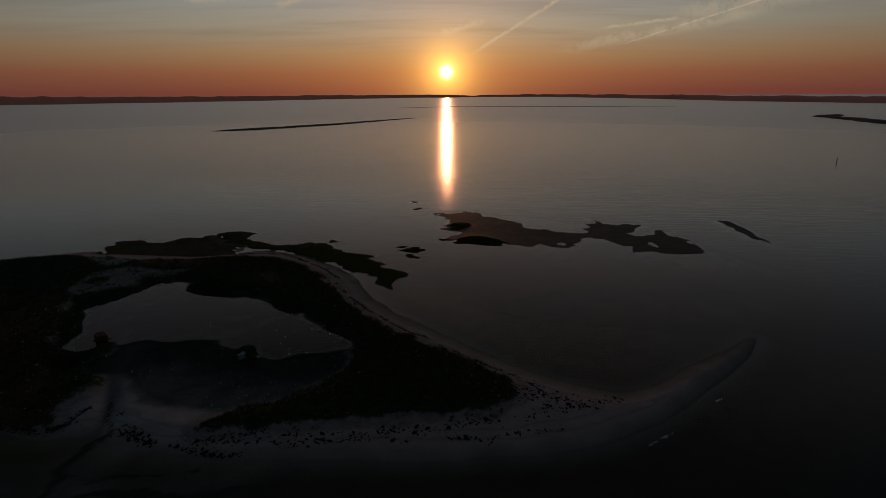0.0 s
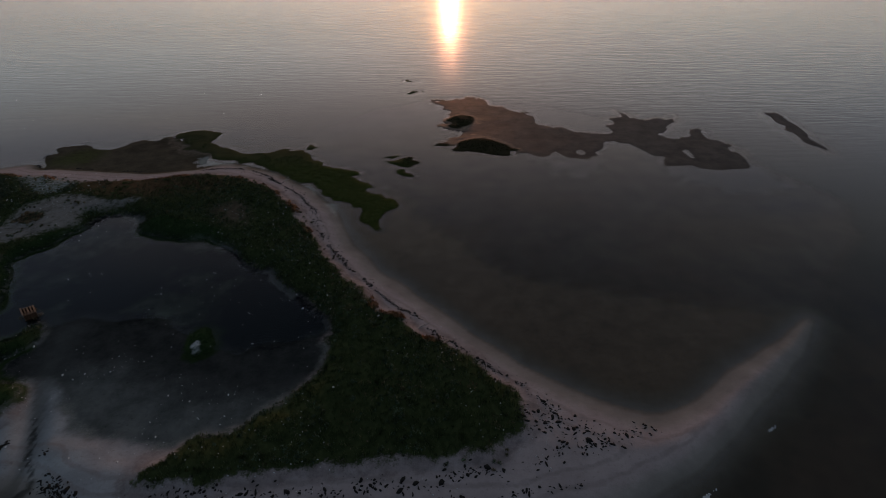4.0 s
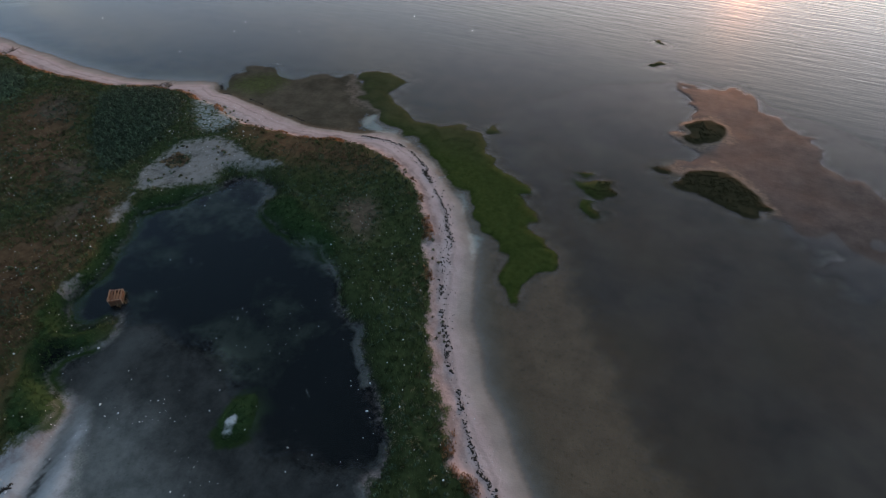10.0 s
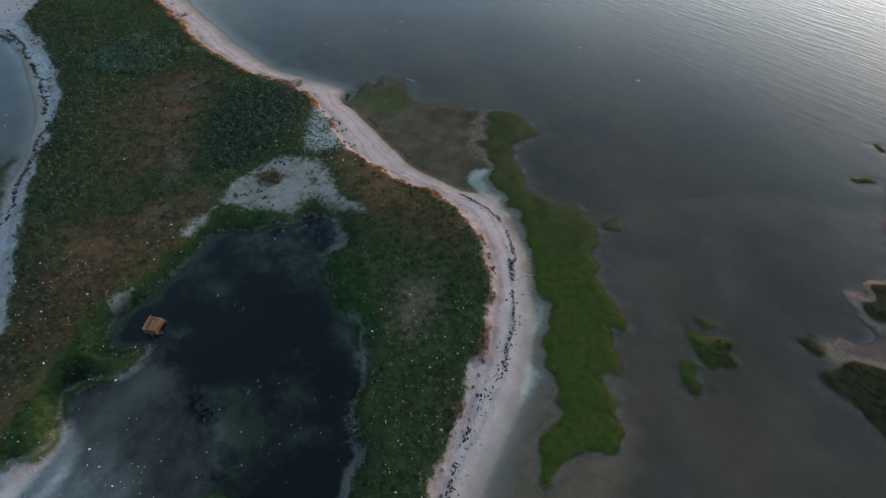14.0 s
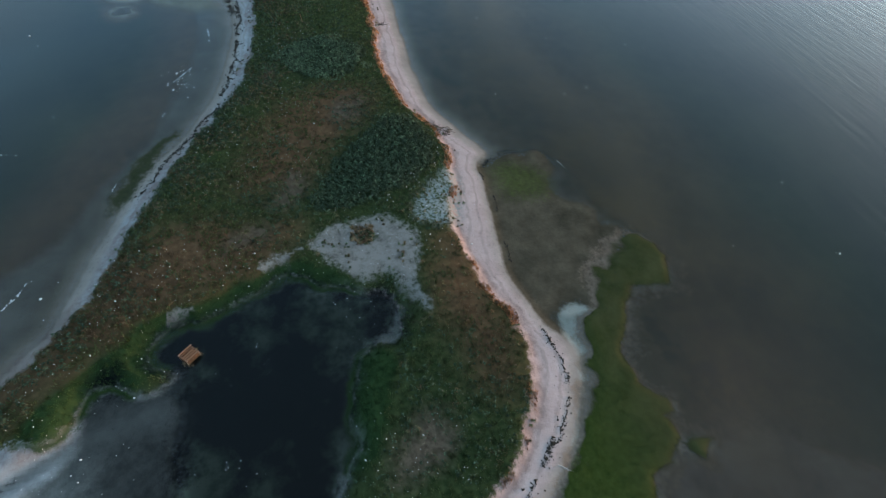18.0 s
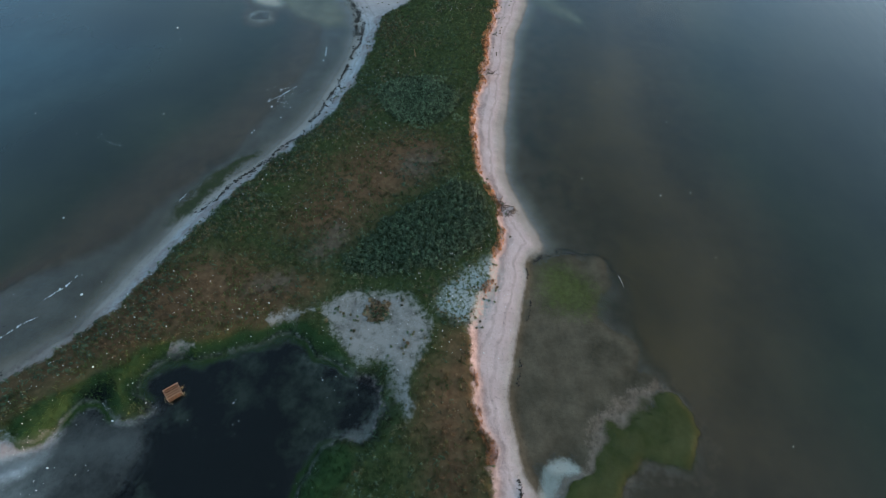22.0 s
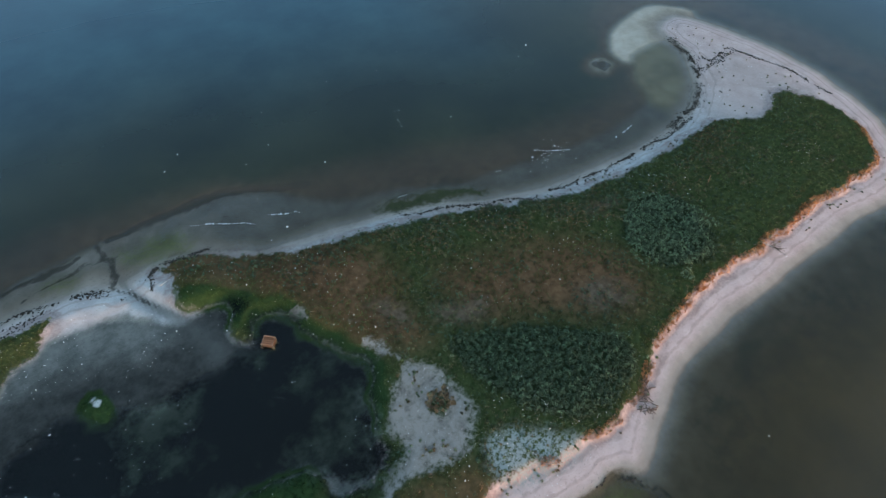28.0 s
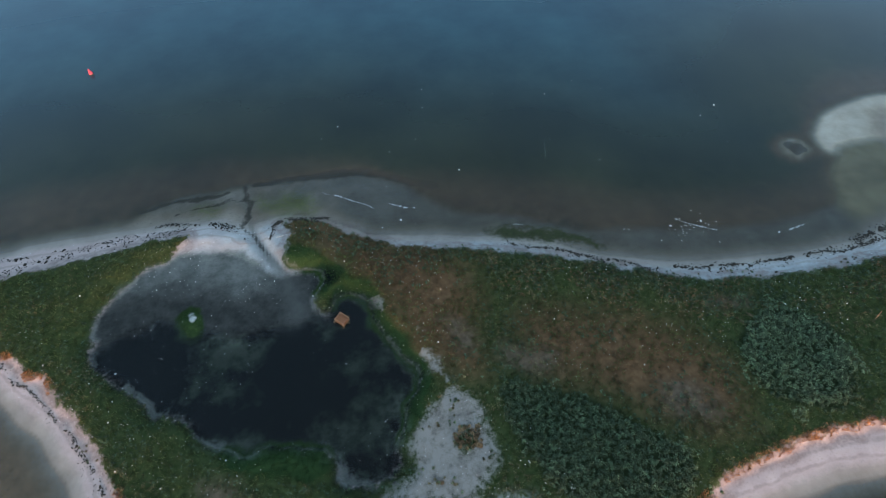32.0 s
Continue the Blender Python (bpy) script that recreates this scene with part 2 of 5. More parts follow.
ISLETS = [
    [(-11.1, 210), (-10, 212.2), (-8.2, 211.5), (-9.4, 208.6)], [(-9.3, 198.4), (-7.8, 200.4), (-4.5, 198.7), (-6.6, 197.2)],
    [(-33.3, 153.3), (-32.2, 154.8), (-30.4, 153.4), (-31.5, 152)], [(-11.2, 144.2), (-9.3, 146), (-6.1, 147.9), (-4.2, 145), (-6.3, 141.7), (-9.4, 142)],
    [(-7.8, 139.7), (-6.2, 141.3), (-2.9, 138.1), (-4.6, 136.5), (-6.8, 137.4)], [(-12.2, 147.1), (-10.8, 148.5), (-9.3, 148.1), (-10.6, 146.9)],
    [(3.7, 167.5), (3.8, 173.5), (6.1, 177.4), (10, 172.8), (7.7, 166.6)],
    [(4.7, 153.6), (5.6, 156.1), (9.4, 158.7), (14.5, 158.6), (16.7, 154.4), (17.8, 150), (12.4, 146.9), (8.4, 149.1)],
    [(-0.8, 156.9), (1.3, 157.2), (4.2, 155.1), (1.1, 154.8)]]
CURL = [(91.6, 178), (95, 176.5), (95, 165), (93.4, 146.4), (91.3, 152), (91.5, 165)]
PATCH = [(-78.2, 106.9), (-80.2, 111.2), (-81.2, 117.1), (-80.1, 122.9), (-75.3, 124.8), (-70.6, 123.6), (-65.2, 122), (-60.2, 124.4), (-60, 122.2), (-65.4, 120.7),
         (-69, 118.8), (-67.9, 114.3), (-70.6, 110.8), (-74.4, 108.2)]
SPARSE = [(-84.4, 126.6), (-89, 131.5), (-93, 136.5), (-77, 134), (-76.4, 127.4), (-80.5, 125)]
BARE = [(-190, 85.1), (-202.5, 84.1), (-206.1, 92), (-205.6, 112.6), (-202.3, 104.4), (-199.1, 98.7), (-189.7, 105.4), (-183.9, 106.5), (-178.3, 101.3), (-175.6, 96.9)]
LUSH = [(-50.5, 72.1), (-51.9, 67.9), (-57, 70), (-63, 78.8), (-68, 82.9), (-68.9, 91), (-74.1, 101.7), (-74.1, 106.1), (-70.3, 110.3), (-66.7, 114.2), (-63, 105), (-62, 90),
        (-55, 80), (-54.3, 75.3)]
LUSH2 = [(-55.5, 110), (-45, 108), (-38, 107.5), (-40, 113), (-50, 116), (-56, 117)]
BUSH_A = [(-84.5, 107.2), (-92, 110.3), (-99.8, 115.6), (-106.2, 121.5), (-111.4, 128.5), (-106.5, 132.5), (-99, 133.6), (-91.1, 131), (-87.2, 125), (-84.8, 117)]
BUSH_B = [(-129.5, 108.4), (-139, 105.3), (-144.5, 108.5), (-147, 113.8), (-145, 120), (-140, 125.5), (-133.5, 125), (-128, 120), (-126.8, 113.4)]
BUSH_C = [(-90, 78.1), (-106.1, 84.4), (-120.5, 93), (-127, 98.8), (-121.4, 102.6), (-112.3, 97.8), (-102.9, 92.8), (-92.7, 89)]
BROWN = [[(-50.6, 59.4), (-62.3, 64.9), (-73, 73.9), (-84, 78.2), (-85.9, 88.7), (-81.3, 97.7), (-83.5, 105.1), (-78, 102.7), (-71.1, 96.4), (-69.5, 87.3), (-65.4, 78), (-58.2, 70.2)],
         [(-90.8, 95.1), (-106.1, 98.9), (-119.7, 105.9), (-124, 113.9), (-122.7, 122.9), (-114.6, 122.9), (-104.6, 114.5), (-92.1, 107.2)],
         [(-76.7, 129.9), (-61.8, 133.8), (-50, 133.5), (-44, 131), (-47, 128.5), (-54, 127), (-63.4, 125.2)]]
MATS = [[(-56, 84), (-63, 97), (-72, 101), (-72, 109), (-66, 121), (-56, 119), (-53, 110), (-58, 103), (-56, 92)], [(-35, 84), (-45, 86), (-48, 92), (-42, 102), (-35, 99), (-33, 90)],
        [(-57, 113), (-46, 111.5), (-38, 111), (-31, 104), (-33, 101), (-39, 107), (-47, 107.5), (-56, 109)]]
INLET = [(-43.1, 47.5), (-44.2, 47.7), (-43.9, 54), (-44.6, 60.3), (-47.8, 68.2), (-51.9, 76.5), (-54.5, 83), (-55, 87), (-50, 88), (-50.1, 80.8), (-46.8, 73.3), (-44.2, 66), (-43.0, 60), (-43.1, 54)]
EFLAT = [(-14, 56), (-20.8, 50.6), (-29.7, 48.1), (-43.5, 47.8), (-53.8, 47.6), (-66.8, 48.5), (-77.2, 54.1), (-87, 66), (-98.5, 70.6), (-114.3, 79.5), (-132.3, 82.3),
         (-149.5, 86.6), (-164, 85.3), (-176, 82), (-178, 92), (-140, 96), (-100, 81), (-70, 72), (-45, 63)]
HOOK = [(-216, 66), (-213.6, 58.8), (-207.5, 53.3), (-198.2, 53.1), (-186.7, 56.5), (-178.6, 61.8), (-175.6, 68.5), (-177.8, 71.5), (-183.4, 68.6), (-190.5, 69.2), (-196, 71), (-205, 73)]
LAGOON = [(24, 69), (55, 87), (84, 118), (76, 140), (60, 165), (20, 192), (-12, 192), (-40, 156), (-10, 112), (0, 90)]
NEST = [(-30.1, 82.1), (-31, 79.8), (-33, 79.6), (-34.9, 81.4), (-34.8, 85.1), (-32.9, 87.3), (-31, 85.4)]
SHORE_GREEN = [(-91.5, 73), (-98, 73), (-105, 76.4), (-113.5, 81), (-115, 84.5), (-108, 81.8), (-101, 78.6), (-95, 76)]
BALD = [[(-45, 119), (-42.5, 122), (-39, 122), (-36, 116), (-36.5, 113), (-40, 114.5)], [(-111, 114), (-117, 116.4), (-118.5, 122), (-114, 121), (-111, 118.5)],
        [(-86, 101), (-94, 103), (-97, 107), (-90, 107.5)], [(-78, 92), (-82, 94), (-83, 101), (-79, 99)], [(-128, 100.5), (-136, 101.5), (-135, 104), (-127, 103)]]
SHELF = [(-10.5, 130), (-2, 115.6), (4.5, 107), (9.5, 99.5), (17, 96), (34, 91.5), (46, 88), (54, 88), (45, 79), (26, 67), (0, 86), (-20, 112), (-24, 128), (-16, 131)]
STRIP = [(-51, 143), (-45, 142), (-38, 139), (-31, 134), (-25, 127.5), (-22, 122.5), (-19, 117), (-20, 122), (-21.5, 127.5), (-25.8, 133.2), (-34.2, 138.4), (-46, 144.8), (-51, 146), (-54.5, 149.5), (-58, 147), (-56, 142)]
COVE_GREEN = [(-92, 143.5), (-91, 150), (-86, 154), (-81.4, 151.3), (-81.5, 144.9), (-86, 142.8)]


def smooth_ring(p, times=1):
    p = np.array(p, float)
    for _ in range(times):
        q = np.roll(p, -1, 0)
        p = np.stack([0.75 * p + 0.25 * q, 0.25 * p + 0.75 * q], 1).reshape(-1, 2)
    return p


def inside(ring, pts, margin=30.0):
    """Metres inside the ring (minus: outside of it, no further than the margin)."""
    ring = smooth_ring(ring)
    out = np.full(len(pts), -margin)
    lo, hi = ring.min(0) - margin, ring.max(0) + margin
    near = np.where(((pts > lo) & (pts < hi)).all(1))[0]
    p = pts[near]
    best, odd = np.full(len(p), 1e9), np.zeros(len(p), bool)
    for a, b in zip(ring, np.roll(ring, -1, 0)):
        ab, ap = b - a, p - a
        s = np.clip((ap @ ab) / (ab @ ab + 1e-9), 0, 1)
        best = np.minimum(best, ((ap - s[:, None] * ab) ** 2).sum(1))
        if a[1] != b[1]:
            odd ^= ((a[1] > p[:, 1]) != (b[1] > p[:, 1])) & (p[:, 0] < ab[0] * (p[:, 1] - a[1]) / ab[1] + a[0])
    d = np.sqrt(best)
    out[near] = np.maximum(np.where(odd, d, -d), -margin)
    return out


def off_line(line, pts):
    line = np.array(line, float)
    best = np.full(len(pts), 1e9)
    for a, b in zip(line, line[1:]):
        ab, ap = b - a, pts - a
        s = np.clip((ap @ ab) / (ab @ ab), 0, 1)
        best = np.minimum(best, ((ap - s[:, None] * ab) ** 2).sum(1))
    return np.sqrt(best)


LATTICE = np.random.RandomState(7).rand(256, 256)


def grain(pts, size, seed=0):
    """Smooth noise from 0 to 1, with lumps of that size in metres."""
    q = pts / size + seed * 17.31
    i = np.floor(q).astype(int)
    f = q - i
    f = f * f * (3 - 2 * f)
    x0, y0, x1, y1 = i[:, 0] % 256, i[:, 1] % 256, (i[:, 0] + 1) % 256, (i[:, 1] + 1) % 256
    return (LATTICE[x0, y0] * (1 - f[:, 0]) + LATTICE[x1, y0] * f[:, 0]) * (1 - f[:, 1]) + (LATTICE[x0, y1] * (1 - f[:, 0]) + LATTICE[x1, y1] * f[:, 0]) * f[:, 1]


def step(v, a, b):
    t = np.clip((v - a) / (b - a), 0, 1)
    return t * t * (3 - 2 * t)


def survey(pts):
    """Height of the ground and the metres inside each zone, for points of the plan."""
    pts = np.asarray(pts, float)
    wob = pts + np.stack([grain(pts, 3.1, 1) - 0.5, grain(pts, 3.1, 2) - 0.5], 1) * 1.6 + np.stack([grain(pts, 1.1, 3) - 0.5, grain(pts, 1.1, 4) - 0.5], 1) * 0.7
    soft = pts + np.stack([grain(pts, 6, 5) - 0.5, grain(pts, 6, 6) - 0.5], 1) * 1.2
    torn = wob + np.stack([grain(pts, 7.5, 21) - 0.5, grain(pts, 7.5, 22) - 0.5], 1) * 5.0 + np.stack([grain(pts, 2.4, 23) - 0.5, grain(pts, 2.4, 24) - 0.5], 1) * 3.0
    z = {}
    z["land"] = inside(LAND, soft, 160.0)
    basin = np.hypot(wob[:, 0] + 61.6, wob[:, 1] - 87.6)
    z["pond"] = np.maximum(inside(POND, wob), 4.0 - basin)
    z["veg"] = np.minimum(inside(VEG_SUN + VEG_LEE, wob), -z["pond"])
    z["dark"] = np.maximum(np.minimum(inside(DARK, wob), z["pond"]), np.minimum(4.2 - basin, z["pond"] + 1.0))
    z["mats"] = np.max([inside(r, torn) for r in MATS], 0)
    for x, y, r in ((-58.7, 78.4, 1.6),):
        z["dark"] = np.maximum(z["dark"], r - np.hypot(wob[:, 0] - x, wob[:, 1] - y))
    z["patch"] = np.maximum(inside(PATCH, wob), inside(BARE, wob))
    z["patch"] = np.maximum(z["patch"], 0.9 - off_line([(-66, 84.5), (-70.1, 90), (-73.8, 98.2), (-76.3, 106.5)], wob) - 2.6 * (grain(pts, 2.6, 12) < 0.45))
    z["patch"] = np.minimum(z["patch"], np.hypot(wob[:, 0] + 77.4, wob[:, 1] - 115.8) - 1.9)
    z["sparse"] = inside(SPARSE, wob)
    z["marsh"] = inside(MARSH, 0.8 * torn + 0.2 * wob)
    for ring in ISLETS:
        z["marsh"] = np.maximum(z["marsh"], inside(ring, 0.75 * torn + 0.25 * wob))
    near = step(z["land"], -8, -3)
    z["cove"] = inside(COVE, 0.5 * torn + 0.5 * wob) * (1 - near) + inside(COVE, soft) * near
    z["mud"] = np.maximum(inside(MUD, torn), inside(CURL, wob))
    z["lush"] = np.maximum(np.maximum(inside(LUSH, wob), inside(LUSH2, wob)), inside(NEST, wob))
    z["lush"] = np.maximum(np.minimum(z["lush"], 0.4 - z["pond"]), inside(NEST, wob))
    z["fringe"] = inside(SHORE_GREEN, 0.5 * torn + 0.5 * wob)
    z["bald"] = np.max([inside(r, wob) for r in BALD], 0)
    z["algae"] = np.maximum(inside(COVE_GREEN, soft), inside([(-45.1, 52.6), (-50, 54.5), (-52, 52), (-57, 55), (-58, 60.5), (-54, 60), (-50, 58), (-46, 55.2)], wob))
    z["algae"] = np.maximum(z["algae"], inside([(-31.5, 50.7), (-36, 51.8), (-38, 54), (-34.5, 55.6), (-31.5, 53.6)], wob) - 0.8)
    z["shoal"] = np.maximum(inside([(-207, 136), (-198, 141), (-186, 150), (-179, 158), (-185, 158), (-197, 150), (-208, 144)], soft), inside([(-196, 69), (-184, 66.5), (-177.5, 71), (-171, 78), (-168, 86), (-172, 92), (-180, 90.5), (-190, 82), (-195, 76)], soft))
    z["bush"] = np.maximum(inside(BUSH_A, wob), inside(BUSH_B, wob))
    z["brush"] = inside(BUSH_C, wob)
    z["brown"] = np.max([inside(r, wob) for r in BROWN], 0)
    z["inlet"] = inside(INLET, soft)
    z["flat"] = inside(EFLAT, soft)
    pool = np.hypot(wob[:, 0] + 171.2, (wob[:, 1] - 66.5) * 1.2)
    z["hook"] = np.maximum(inside(HOOK, soft), 0.9 - np.abs(pool - 2.7))
    lagoon = z["lagoon"] = inside(LAGOON, soft)
    z["shelf"] = inside(SHELF, wob)
    z["strip"] = inside(STRIP, wob)
    nest = inside(NEST, pts)
    z["crown"] = 1.0 - np.hypot(wob[:, 0] + 32.7, wob[:, 1] - 81.4)
    rims = [[(-20.4, 50.6), (-27.4, 49), (-39.5, 49)], [(-45.8, 47.7), (-57.5, 48.3), (-66.6, 48.7), (-76.4, 52.6), (-84, 57)]]
    z["edge"] = np.maximum(0.4 - off_line([(-92, 141.5), (-95.4, 146), (-95.8, 151.6), (-93.3, 156), (-89.5, 159.7), (-87, 162)], wob), 0.95 - np.minimum(off_line(rims[0], wob) + 0.35, off_line(rims[1], wob) - 0.5 * step(pts[:, 0], -60, -68)))
    z["edge"] = np.maximum(z["edge"], 0.3 - off_line([(-27.7, 53.5), (-33.8, 51.9), (-41, 51.7), (-45.2, 53.2)], wob))
    z["edge"] = np.maximum(z["edge"], 0.42 - off_line([(-43.3, 47.5), (-43.7, 49.8), (-43.6, 53.9), (-42.5, 59.7), (-44.4, 64), (-47.7, 69.1)], wob))
    for x, y, r in ((-171.8, 67.3, 2.2), (-170.2, 65.3, 1.6)):
        z["edge"] = np.maximum(z["edge"], r - np.hypot(wob[:, 0] - x, (wob[:, 1] - y) * 1.3))
    d = z["land"]
    n = grain(pts, 9, 8) - 0.5
    h = np.where(d > 0, 1.0 * (1 - np.exp(-np.maximum(d, 0) / 6)), -2.8 * (1 - np.exp(np.minimum(d, 0) / (85 + 120 * step(pts[:, 1], 100, 160)))))
    h = np.maximum(h, np.where(lagoon > -4, -0.28 + 0.2 * n - 1.5 * step(lagoon, 2, -4), -9))
    h = np.maximum(h, np.where(z["shelf"] > -3, -0.055 + 0.04 * n - 0.5 * step(z["shelf"], 0.6, -3), -9))
    h = np.maximum(h, np.where(z["strip"] > -2, -0.03 + 0.03 * n - 0.4 * step(z["strip"], 0.3, -2), -9))
    h = np.maximum(h, np.where(z["flat"] > -6, -0.10 + 0.125 * step(pts[:, 0] + 14 * n, -92, -50) + 0.03 * n + 0.06 * (grain(pts, 2.6, 29) - 0.5) - 1.2 * step(z["flat"], 1.0, -6), -9))
    h = np.maximum(h, np.where(z["shoal"] > -6, -0.09 + 0.15 * n - 1.2 * step(z["shoal"], 2.0, -6), -9))
    h = np.maximum(h, np.where(z["hook"] > -6, 0.06 + 0.06 * n - 1.0 * step(z["hook"], 2.0, -6), -9))
    h = np.maximum(h, np.where(z["cove"] > -4, 0.045 + 0.03 * n + 0.03 * (grain(pts, 2.6, 26) - 0.5) - 0.2 * step(z["cove"] + 5 * n + 4 * step(pts[:, 0], -80, -90), 8, 0) * step(z["marsh"], -2, -7) - 1.1 * step(z["cove"], 1.0 + 2.5 * step(pts[:, 0], -86, -74), -4), -9))
    h = np.maximum(h, np.where(z["mud"] > -3, 0.045 + 0.05 * n + 0.06 * (grain(pts, 3.2, 30) - 0.5) - 0.11 * step(pts[:, 1] + 8 * n, 152, 128) - 0.7 * step(z["mud"], 0.6, -3), -9))
    h = np.maximum(h, np.where(z["marsh"] > -1.5, 0.16 - 0.6 * step(z["marsh"], 0.5, -1.5), -9))
    h = np.maximum(h, np.where(z["fringe"] > -2, 0.03 - 0.3 * step(z["fringe"], 0.5, -2), -9))
    v = step(z["veg"], -0.9, 0.0)
    h = h + v * (0.4 + 0.3 * step(pts[:, 1], 112, 124) * step(pts[:, 0], -40, -85) + 0.35 * (grain(pts, 14, 9) - 0.4)) * step(z["land"], 3, 7)
    p = step(z["pond"], -4.0, 0.8)
    h = h * (1 - p) + p * (0.02 + 0.02 * n + 0.16 * step(z["dark"] + 5 * grain(pts, 5, 27), -3, -17) - 0.3 * step(z["dark"] + 3.0 * (grain(pts, 3.5, 28) - 0.5), -1.5, 5))
    c = step(z["inlet"], -1.2, 0.8)
    h = h * (1 - c) + c * 0.012
    h = h + 0.4 * step(nest, 0, 1.8)
    far = np.hypot(pts[:, 0] + 60, pts[:, 1] - 110)
    h = h + (-3.0 - h) * step(far, 260, 1500)
    return h, z


def sheet(name, xs, ys, height=None):
    nx, ny = len(xs), len(ys)
    gx, gy = np.meshgrid(xs, ys)
    pts = np.stack([gx.ravel(), gy.ravel()], 1)
    h, z = survey(pts)
    co = np.column_stack([pts, h if height is None else np.full(len(pts), height)])
    i = np.arange(nx * ny).reshape(ny, nx)
    quads = np.stack([i[:-1, :-1], i[:-1, 1:], i[1:, 1:], i[1:, :-1]], -1).reshape(-1, 4)
    me = bpy.data.meshes.new(name)
    me.vertices.add(len(co))
    me.vertices.foreach_set("co", co.astype(np.float32).ravel())
    me.loops.add(quads.size)
    me.loops.foreach_set("vertex_index", quads.astype(np.int32).ravel())
    me.polygons.add(len(quads))
    me.polygons.foreach_set("loop_start", np.arange(0, quads.size, 4, dtype=np.int32))
    me.polygons.foreach_set("use_smooth", np.ones(len(quads), bool))
    me.update()
    for key, val in dict(z, depth=-h).items():
        me.attributes.new(key, "FLOAT", "POINT").data.foreach_set("value", val.astype(np.float32))
    return new(name, me)


def spread(lo, hi, fine, far, grow=1.07):
    mid = np.arange(lo, hi + fine / 2, fine)
    out, s = [], fine
    while sum(out) < far:
        s *= grow
        out.append(s)
    run = np.cumsum(out)
    return np.concatenate([lo - run[::-1], mid, hi + run])


# ---------------------------------------------------------------- materials
def material(name):
    m = bpy.data.materials.new(name)
    m.use_nodes = True
    m.node_tree.nodes.clear()
    return m, links(m.node_tree)


def surface(put, col, rough=0.9, bump=None, strength=0.3, distance=0.05, spec=0.3, metal=0.0):
    ins = dict(Base_Color=col, Roughness=rough, Metallic=metal)
    b = put("ShaderNodeBsdfPrincipled", **ins)
    b.inputs["Specular IOR Level"].default_value = spec
    if bump is not None:
        bn = put("ShaderNodeBump", Height=bump, Strength=strength, Distance=distance)
        b.id_data.links.new(bn.outputs[0], b.inputs["Normal"])
    put("ShaderNodeOutputMaterial", Surface=b.outputs[0])
    return b


